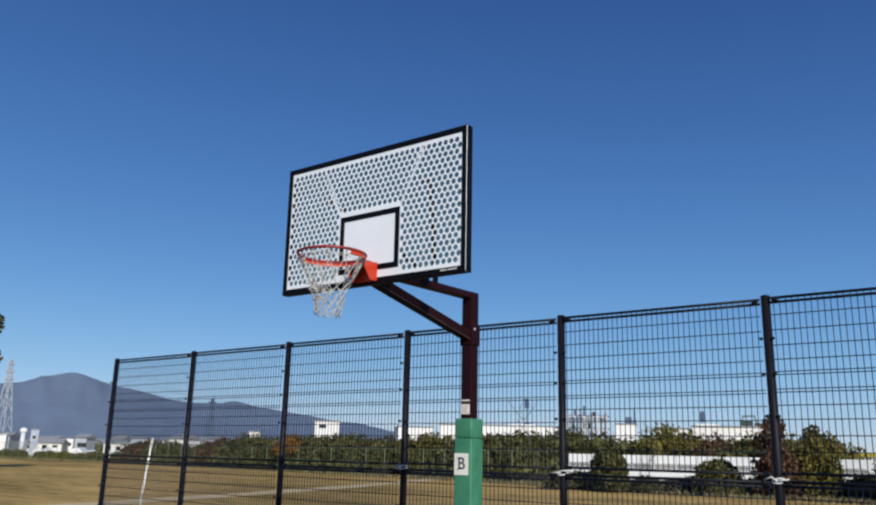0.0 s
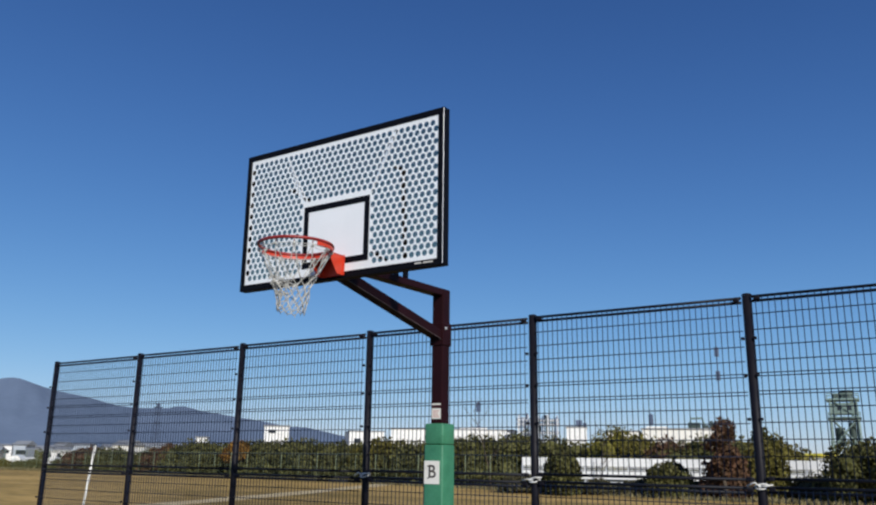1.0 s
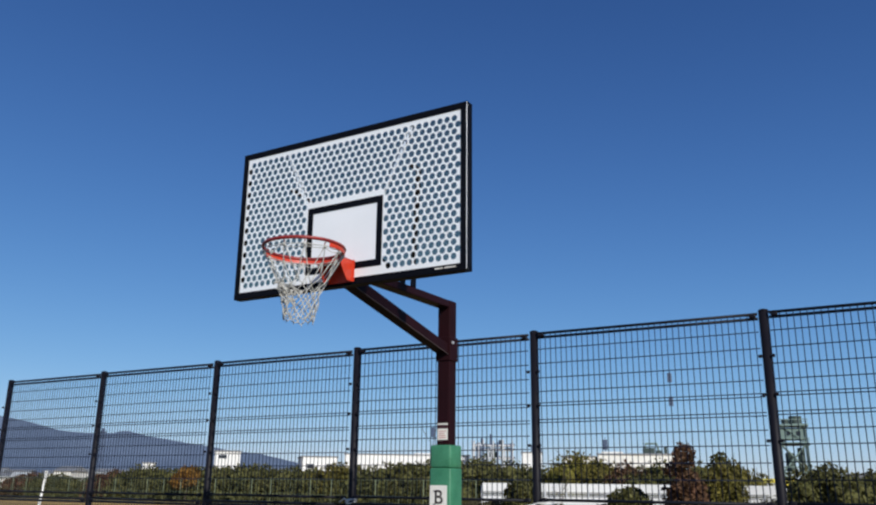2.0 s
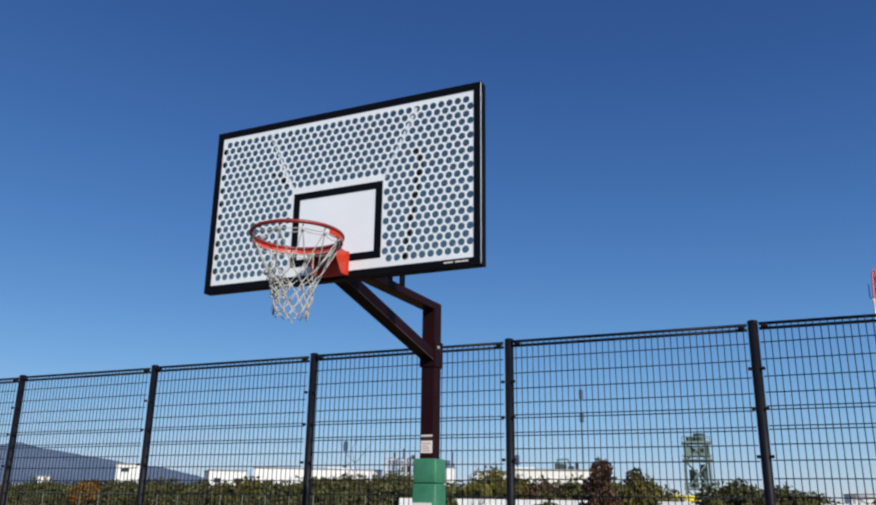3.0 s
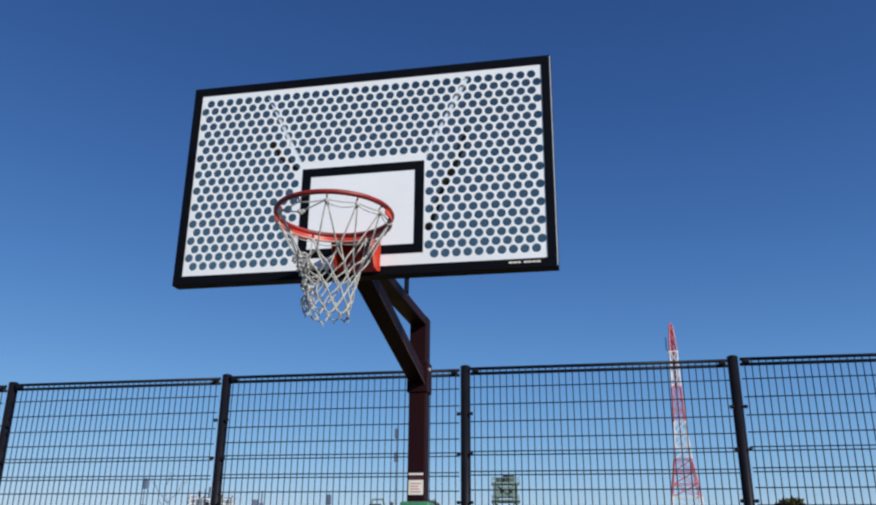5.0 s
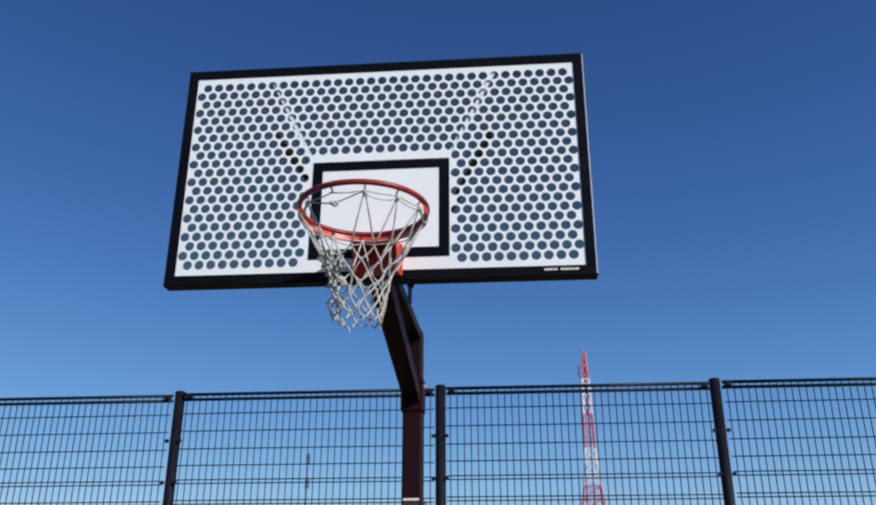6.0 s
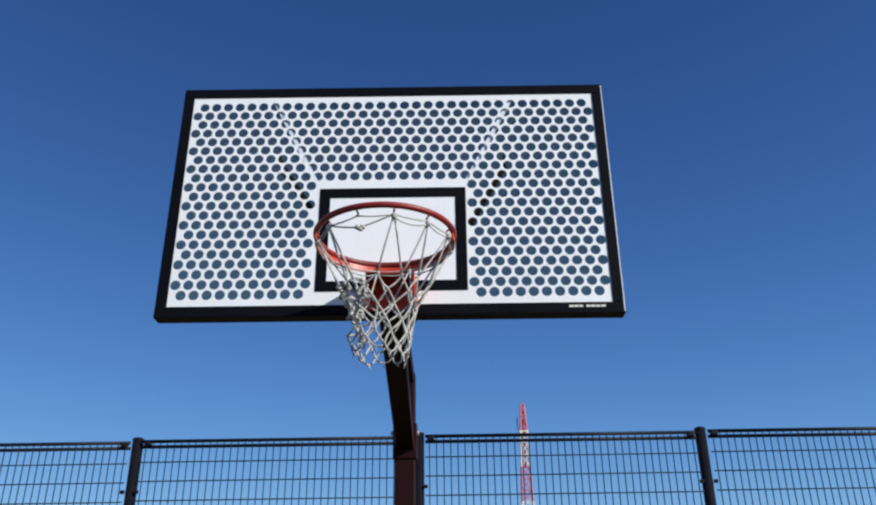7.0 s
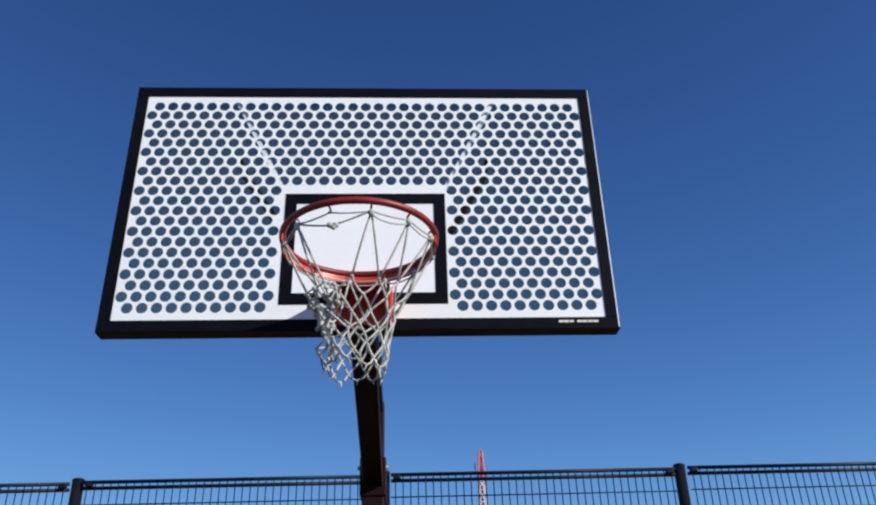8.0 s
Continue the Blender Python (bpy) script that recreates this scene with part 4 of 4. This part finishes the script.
def lattice(t, w0, w1, z0, z1, bays, r, material, name="member", flat=False):
    """Four tapering legs with rings and crossed bracing, each member a part."""
    def corner(k, z):
        s = (w0 + (w1 - w0) * (z - z0) / (z1 - z0)) / 2
        sx, sy = ((-1, -1), (1, -1), (1, 1), (-1, 1))[k % 4]
        return Vector((sx * s, sy * s, z))
    for b in range(bays):
        za, zb = z0 + (z1 - z0) * b / bays, z0 + (z1 - z0) * (b + 1) / bays
        m = material(b) if callable(material) else material
        for k in range(4):
            for p, q, rad in ((corner(k, za), corner(k, zb), r), (corner(k, zb), corner(k + 1, zb), r * 0.7), (corner(k, za), corner(k + 1, zb), r * 0.6), (corner(k + 1, za), corner(k, zb), r * 0.6)):
                bm = bmesh.new()
                tube(bm, [p, q], rad, 5)
                part(name, bm, m, t)


# red and white mast
mast = thing("radio_mast", pose(12.6, 124.8, 0) @ Matrix.Scale(1.53, 4), "tall red and white banded steel lattice mast", "mast")
BANDS = [M_SIGNAL_WHITE, M_SIGNAL_RED, M_SIGNAL_WHITE, M_SIGNAL_RED, M_SIGNAL_WHITE, M_SIGNAL_RED]
LEVELS = [(0, 5.57, 3.6, 2.6), (5.57, 9.05, 2.6, 1.55), (9.05, 12.65, 1.55, 1.05), (12.65, 16.05, 1.05, 0.85), (16.05, 19.6, 0.85, 0.7), (19.6, 22.4, 0.7, 0.3)]
for (z0, z1, w0, w1), m in zip(LEVELS, BANDS):
    lattice(mast, w0, w1, z0, z1, 3, 0.06, m)
bm = bmesh.new()
tube(bm, [(0, 0, 22.2), (0, 0, 22.9)], 0.06, 6, False, 0.02)
part("lightning_rod", bm, M_SIGNAL_RED, mast)
bm = bmesh.new()
tube(bm, [(0, 0, 16), (0, 0, 22.3)], 0.13, 8)
part("aerial", bm, M_SIGNAL_RED, mast)
bm = bmesh.new()
box(bm, -0.5, 0.45, -0.42, 0.42, 19.55, 19.66, 0.02)
part("platform", bm, M_SIGNAL_WHITE, mast)
bm = bmesh.new()
tube(bm, [(-0.42, 0, 19.6), (-0.62, 0, 20.0), (-0.6, 0, 21.2)], 0.05, 6)
part("whip_aerial", bm, M_MASTGREY, mast)

# pale green process tower
gt = thing("process_tower", pose(-12.6, 114.5, 0, 0, 0, 8) @ Matrix.Scale(1.34, 4), "pale green steel process tower with open platforms", "tower")
lattice(gt, 2.5, 2.35, 0, 5.6, 2, 0.14, M_TOWER_GREEN)
lattice(gt, 2.35, 2.3, 5.6, 7.4, 1, 0.09, M_TOWER_GREEN)
for z in (2.9, 5.6, 7.4):
    bm = bmesh.new()
    box(bm, -1.45, 1.45, -1.35, 1.35, z - 0.16, z, 0.01)
    part("platform", bm, M_TOWER_DARK if z == 5.6 else M_TOWER_GREEN, gt)
    for s in (-1, 1):
        bm = bmesh.new()
        box(bm, -1.42, 1.42, s * 1.33 - 0.02, s * 1.33 + 0.02, z + 0.42, z + 0.5)
        for k in range(5):
            box(bm, -1.4 + k * 0.69, -1.36 + k * 0.69, s * 1.33 - 0.02, s * 1.33 + 0.02, z, z + 0.45)
        part("railing", bm, M_TOWER_GREEN, gt)
bm = bmesh.new()
box(bm, -1.12, 1.12, -1.05, 1.05, 5.95, 7.0, 0.04)
cabin = part("cabin", bm, M_TOWER_GREEN, gt, "pale green sheeted cabin")
for x in (-0.55, 0.3):
    bm = bmesh.new()
    box(bm, x, x + 0.4, -1.075, -1.052, 6.3, 6.75)
    part("opening", bm, M_GLASS, cabin)
for x, y, r, z0, z1 in ((-0.45, 0.1, 0.42, 2.95, 4.7), (0.6, 0.1, 0.34, 2.95, 5.2), (0.35, 0.1, 0.6, 7.42, 8.25), (-0.6, 0.0, 0.35, 7.42, 7.95)):
    bm = bmesh.new()
    bmesh.ops.create_cone(bm, cap_ends=True, segments=20, radius1=r, radius2=r, depth=z1 - z0, matrix=Matrix.Translation((x, y, (z0 + z1) / 2)))
    bmesh.ops.bevel(bm, geom=bm.edges[:], offset=0.03, segments=2, affect="EDGES")
    part("vessel", bm, M_TOWER_DARK, gt, "dark green vessel")

# pipe gantry
ga = thing("pipe_gantry", pose(-50.3, 101.6, 0, 0, 0, 26) @ Matrix.Diagonal((0.9, 1.1, 1.15, 1)), "pale steel pipe gantry of a factory", "gantry")
for k in range(9):
    for s in (-1, 1):
        bm = bmesh.new()
        tube(bm, [(-3 + 0.75 * k, s * 0.8, 0), (-3 + 0.75 * k, s * 0.8, (6.2, 6.9, 5.7, 6.4)[(k + s) % 4])], 0.11, 6)
        part("column", bm, M_STEEL, ga)
for z in (2.8, 3.7, 4.7, 5.7, 6.2):
    for s in (-1, 1):
        bm = bmesh.new()
        tube(bm, [(-3.2, s * 0.8, z), (3.2, s * 0.8, z)], 0.11, 6)
        part("beam", bm, M_STEEL, ga)
    bm = bmesh.new()
    tube(bm, [(-3.4, 0.2, z + 0.14), (3.4, 0.2, z + 0.14)], 0.13, 10)
    part("pipe", bm, M_MASTGREY, ga)
for k, h in enumerate((7.1, 7.6, 6.9)):
    bm = bmesh.new()
    tube(bm, [(-1.8 + 1.4 * k, 0, 6.2), (-1.8 + 1.4 * k, 0, h)], 0.2 - 0.04 * k, 10)
    part("vent_stack", bm, M_MASTGREY, ga)

# blocks added inside the gantry; the dark ones stand in for its shade
for k, (x0, x1, z0, z1) in enumerate(((-2.6, -1.9, 5.8, 6.6), (-0.6, 0.5, 4.8, 5.5), (1.1, 1.7, 5.8, 6.9), (2.0, 2.9, 3.8, 4.5), (-1.6, -0.9, 3.8, 4.5))):
    bm = bmesh.new()
    box(bm, x0, x1, -0.5, 0.5, z0, z1, 0.06)
    part("infill_block", bm, M_TOWER_DARK if k % 2 else M_PALE, ga)
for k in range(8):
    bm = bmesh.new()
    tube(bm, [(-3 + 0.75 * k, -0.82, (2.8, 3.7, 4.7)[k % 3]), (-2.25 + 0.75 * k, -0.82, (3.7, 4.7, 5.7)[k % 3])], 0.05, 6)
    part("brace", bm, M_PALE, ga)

rng = random.Random(12)
for k in range(12):
    x = -3.1 + 0.54 * k + rng.uniform(-0.1, 0.1)
    z0, z1 = rng.uniform(2.5, 4.2), rng.uniform(5.2, 7.3)
    bm = bmesh.new()
    tube(bm, [(x, -0.95, z0), (x, -0.95, z1), (x + rng.uniform(-0.5, 0.5), -0.6, z1 + 0.15)], rng.uniform(0.06, 0.13), 8)
    part("riser", bm, rng.choice((M_MASTGREY, M_STEEL, M_STEEL, M_TOWER_DARK)), ga)

# roof plant on the warehouse
rp = thing("roof_plant", pose(-23.2, 86.5, 5.11, 0, 0, 17), "dark green roof plant with ducts on the warehouse", "machine")
for x0, x1, h in ((-1.1, 0.2, 0.75), (0.35, 1.0, 0.5), (1.15, 1.5, 0.95)):
    bm = bmesh.new()
    box(bm, x0, x1, -0.6, 0.6, 0, h, 0.05)
    part("unit", bm, M_TOWER_DARK, rp)
bm = bmesh.new()
tube(bm, [(-0.8, 0, 0.7), (-0.8, 0, 1.2), (0.4, 0, 1.25), (0.6, 0, 0.45)], 0.12, 8)
part("duct", bm, M_TOWER_GREEN, rp)

hp = thing("roof_plant", pose(-46.0, 104.4, 6.37, 0, 0, 24), "grey roof plant with a thin stack on the side hall", "machine")
for x0, x1, h in ((0.2, 1.1, 0.9), (1.2, 1.7, 0.5)):
    bm = bmesh.new()
    box(bm, x0, x1, -0.5, 0.5, 0, h, 0.05)
    part("unit", bm, M_MASTGREY, hp)
bm = bmesh.new()
tube(bm, [(1.45, 0, 0.4), (1.45, 0, 2.1)], 0.09, 8)
part("stack", bm, M_MASTGREY, hp)

# thin far masts
for x, y, h, lab in ((-30.3, 122.0, 19.0, "tall thin grey far steel mast"), (-63.3, 106.8, 10.6, "thin grey far steel mast"), (-37.5, 112.0, 8.6, "thin grey far steel mast")):
    mt = thing("mast", pose(x, y, 0), lab, "mast", "far masts")
    bm = bmesh.new()
    tube(bm, [(0, 0, 0), (0, 0, h)], 0.1, 6, False, 0.06)
    part("shaft", bm, M_MASTGREY, mt)
    for z in (h - 0.8, h - 4.4):
        bm = bmesh.new()
        box(bm, -0.28, 0.28, -0.25, 0.25, z - 0.9, z + 0.5, 0.04)
        part("aerial", bm, M_MASTGREY, mt)

# yellow truck in the yard
tr = thing("truck", pose(-12.9, 99.7, 0, 0, 0, 72) @ Matrix.Scale(1.5, 4), "yellow lorry parked in the factory yard", "truck")
bm = bmesh.new()
box(bm, -0.9, 1.5, -0.9, 0.9, 0.7, 1.85, 0.08)
part("cargo_box", bm, M_YELLOW, tr)
bm = bmesh.new()
box(bm, -2.1, -1.0, -0.85, 0.85, 0.55, 1.9, 0.15)
part("cab", bm, M_YELLOW, tr)
bm = bmesh.new()
box(bm, -1.95, -1.2, -0.87, -0.852, 1.25, 1.7)
part("side_window", bm, M_GLASS, tr)
for x in (-1.5, 0.9):
    for s in (-1, 1):
        bm = bmesh.new()
        bmesh.ops.create_cone(bm, cap_ends=True, segments=18, radius1=0.4, radius2=0.4, depth=0.25, matrix=pose(x, s * 0.75, 0.4, 90, 0, 0))
        part("wheel", bm, M_BLACK, tr)


# power pylon
py = thing("power_pylon", pose(-204.3, 93.0, 0, 0, 0, 30), "far grey steel power pylon", "pylon")
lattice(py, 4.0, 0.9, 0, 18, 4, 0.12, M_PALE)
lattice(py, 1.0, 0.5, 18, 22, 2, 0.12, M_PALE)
for z, half in ((17.5, 1.6), (19.3, 1.4), (21.0, 1.1)):
    bm = bmesh.new()
    beam(bm, (-half, 0, z), (half, 0, z), 0.22, 0.22)
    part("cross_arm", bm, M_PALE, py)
mt = thing("antenna_tower", pose(-202.5, 153.5, 0), "far grey steel antenna tower with a dark head", "mast")
lattice(mt, 2.2, 0.8, 0, 15.2, 5, 0.07, M_MASTGREY)
bm = bmesh.new()
box(bm, -0.85, 0.85, -0.85, 0.85, 15.2, 15.5, 0.1)
box(bm, -0.4, 0.4, -0.4, 0.4, 15.4, 16.4, 0.1)
part("head", bm, M_MASTGREY, mt)

# far town
rng = random.Random(31)
for k in range(110):
    az = radians(rng.uniform(-72, -47))
    rr = rng.uniform(175, 300)
    x, y = 4 + rr * math.sin(az), -4.4 + rr * math.cos(az)
    w, d, h = rng.uniform(2.2, 6), rng.uniform(3, 6), rng.uniform(1.8, 3.6)
    house = thing("house", pose(x, y, 0, 0, 0, rng.uniform(20, 75)), "far pale town house", "house", "houses of the far town")
    bm = bmesh.new()
    box(bm, -w / 2, w / 2, -d / 2, d / 2, 0, h)
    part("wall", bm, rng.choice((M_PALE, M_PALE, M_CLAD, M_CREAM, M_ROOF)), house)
    bm = bmesh.new()
    ridge = h + rng.uniform(0.3, 1.1)
    a = [bm.verts.new((sx * (w / 2 + 0.3), sy * (d / 2 + 0.3), h + 0.004)) for sx, sy in ((-1, -1), (1, -1), (1, 1), (-1, 1))]
    b = [bm.verts.new((sx * (w / 2 + 0.3), 0, ridge)) for sx in (-1, 1)]
    bm.faces.new(a[::-1])
    bm.faces.new((a[0], a[1], b[1], b[0]))
    bm.faces.new((a[2], a[3], b[0], b[1]))
    bm.faces.new((a[1], a[2], b[1]))
    bm.faces.new((a[3], a[0], b[0]))
    part("roof", bm, M_ROOF, house)
    for i in range(2):
        bm = bmesh.new()
        wx = -w / 2 + w * (0.25 + 0.4 * i)
        box(bm, wx, wx + 0.9, -d / 2 - 0.04, -d / 2 - 0.005, h * 0.45, h * 0.45 + 0.8)
        part("window", bm, M_GLASS, house)

# silo and long sheds before the town
silo = thing("silo", pose(-127.0, 60.3, 0), "white round silo with a domed top", "silo")
bm = bmesh.new()
bmesh.ops.create_cone(bm, cap_ends=True, segments=24, radius1=0.32, radius2=0.32, depth=3.6, matrix=Matrix.Translation((0, 0, 1.8)))
part("drum", bm, M_STEEL, silo, "", True)
bm = bmesh.new()
bmesh.ops.create_uvsphere(bm, u_segments=24, v_segments=14, radius=0.55, matrix=Matrix.Translation((0, 0, 3.8)) @ Matrix.Diagonal((1, 1, 0.8, 1)))
part("dome", bm, M_CLAD, silo, "white dome", True)
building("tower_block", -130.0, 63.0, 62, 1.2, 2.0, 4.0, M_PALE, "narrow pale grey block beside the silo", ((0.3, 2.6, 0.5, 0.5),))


def lean_to(x, y, turn, w, d, h0, h1, label):
    """A shed with one sloping roof."""
    b = thing("shed", pose(x, y, 0, 0, 0, turn), label, "shed", "sheds before the far town")
    bm = bmesh.new()
    lo = [bm.verts.new(p) for p in ((0, 0, 0), (w, 0, 0), (w, d, 0), (0, d, 0))]
    hi = [bm.verts.new(p) for p in ((0, 0, h0), (w, 0, h1), (w, d, h1), (0, d, h0))]
    bm.faces.new(lo[::-1])
    bm.faces.new(hi)
    for k in range(4):
        bm.faces.new((lo[k], lo[(k + 1) % 4], hi[(k + 1) % 4], hi[k]))
    part("wall", bm, M_CLAD, b)
    bm = bmesh.new()
    beam(bm, (-0.2, d / 2, h0 + 0.08), (w + 0.2, d / 2, h1 + 0.08), d + 0.4, 0.12)
    part("roof", bm, M_STEEL, b)
    for k in range(int(w / 1.8)):
        bm = bmesh.new()
        box(bm, 0.5 + 1.8 * k, 1.3 + 1.8 * k, -0.05, -0.004, 0.9, 1.7)
        part("window", bm, M_GLASS, b)


lean_to(-135.0, 56.0, 62, 5.0, 7, 2.3, 3.2, "pale grey shed with a sloping roof before the town")
lean_to(-139.0, 46.5, 62, 6.0, 7, 3.0, 2.5, "pale grey shed with a sloping roof before the town")
lean_to(-150.0, 88.0, 58, 12.0, 6, 2.1, 2.3, "long low pale grey shed before the town")


def poly_tunnel(x, y, turn, r, length, material):
    b = thing("poly_tunnel", pose(x, y, 0, 0, 0, turn), "small rounded pale greenhouse tunnel", "greenhouse", "greenhouse tunnels before the far town")
    bm = bmesh.new()
    n = 10
    ends = []
    for yy in (0, length):
        ends.append([bm.verts.new((r * math.cos(math.pi * k / n), yy, 0.55 + 0.8 * r * math.sin(math.pi * k / n))) for k in range(n + 1)])
        ends[-1] = [bm.verts.new((r, yy, 0))] + ends[-1] + [bm.verts.new((-r, yy, 0))]
    for k in range(len(ends[0]) - 1):
        bm.faces.new((ends[0][k], ends[0][k + 1], ends[1][k + 1], ends[1][k]))
    bm.faces.new(ends[0])
    bm.faces.new(ends[1][::-1])
    part("cover", bm, material, b)
    bm = bmesh.new()
    box(bm, -0.35, 0.35, -0.03, -0.004, 0, 0.95)
    part("door", bm, M_STEEL, b)


rng = random.Random(77)
for k in range(9):
    f = k / 8
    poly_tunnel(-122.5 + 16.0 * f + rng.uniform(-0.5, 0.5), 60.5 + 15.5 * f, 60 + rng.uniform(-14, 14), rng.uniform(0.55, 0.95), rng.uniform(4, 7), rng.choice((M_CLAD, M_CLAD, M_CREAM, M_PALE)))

# town trees, as one wood
blobs = []
for k in range(60):
    az = radians(rng.uniform(-75, -40))
    rr = rng.uniform(185, 260)
    r = rng.uniform(2.2, 4.0)
    blobs.append(((4 + rr * math.sin(az), -4.4 + rr * math.cos(az), 0.5), (r * 1.6, r * 1.6, r * rng.uniform(0.45, 0.8))))
tagged(new("far_wood", leaf_cloud(blobs, 20000, 0.4, M_LEAF, 5)), "far belt of dark trees before the town", "trees", kind="stuff")


# ---------------------------------------------------------------- mountains
RIDGE = ((-95, 2.0), (-80, 2.4), (-72, 3.0), (-65.4, 3.62), (-64, 3.84), (-63.2, 4.2), (-61.5, 4.55), (-60, 4.21), (-58.2, 3.73), (-56.8, 3.5), (-55.4, 3.1), (-53.6, 2.96), (-52.1, 3.0), (-51.1, 3.19), (-49.8, 2.86), (-46.3, 2.38), (-43.9, 1.96), (-43.1, 2.02), (-41.4, 1.64), (-40.2, 1.41), (-38.5, 0.8), (-36, 0.35), (-30, 0.25), (0, 0.2), (40, 0.3))


def mountains():
    bm = bmesh.new()
    rows = []
    steps = 420
    for i in range(steps + 1):
        az = -95 + 135 * i / steps
        for (a0, e0), (a1, e1) in zip(RIDGE, RIDGE[1:]):
            if a0 <= az <= a1:
                f = (az - a0) / (a1 - a0)
                el = e0 + (e1 - e0) * f
        el += 0.05 * noise.noise((az * 1.7, 0, 0)) + 0.03 * noise.noise((az * 5.1, 2, 0))
        top = 3000 * math.tan(radians(max(el, 0.05)))
        col = []
        for j in range(9):
            f = j / 8
            rr = 2300 + 700 * f + 60 * noise.noise((az * 0.6, f * 3, 1))
            z = top * f ** 1.15 * (1 + (0.16 * noise.noise((az * 0.9, f * 4, 3)) if 0 < j < 8 else 0))
            col.append(bm.verts.new((4 + rr * math.sin(radians(az)), -4.4 + rr * math.cos(radians(az)), z)))
        rows.append(col)
    for a, b in zip(rows, rows[1:]):
        for j in range(8):
            bm.faces.new((a[j], b[j], b[j + 1], a[j + 1]))
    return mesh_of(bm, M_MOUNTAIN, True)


tagged(new("mountains", mountains()), "wooded mountain ridge beyond the town, coloured blue grey for haze", "mountain", kind="structure")
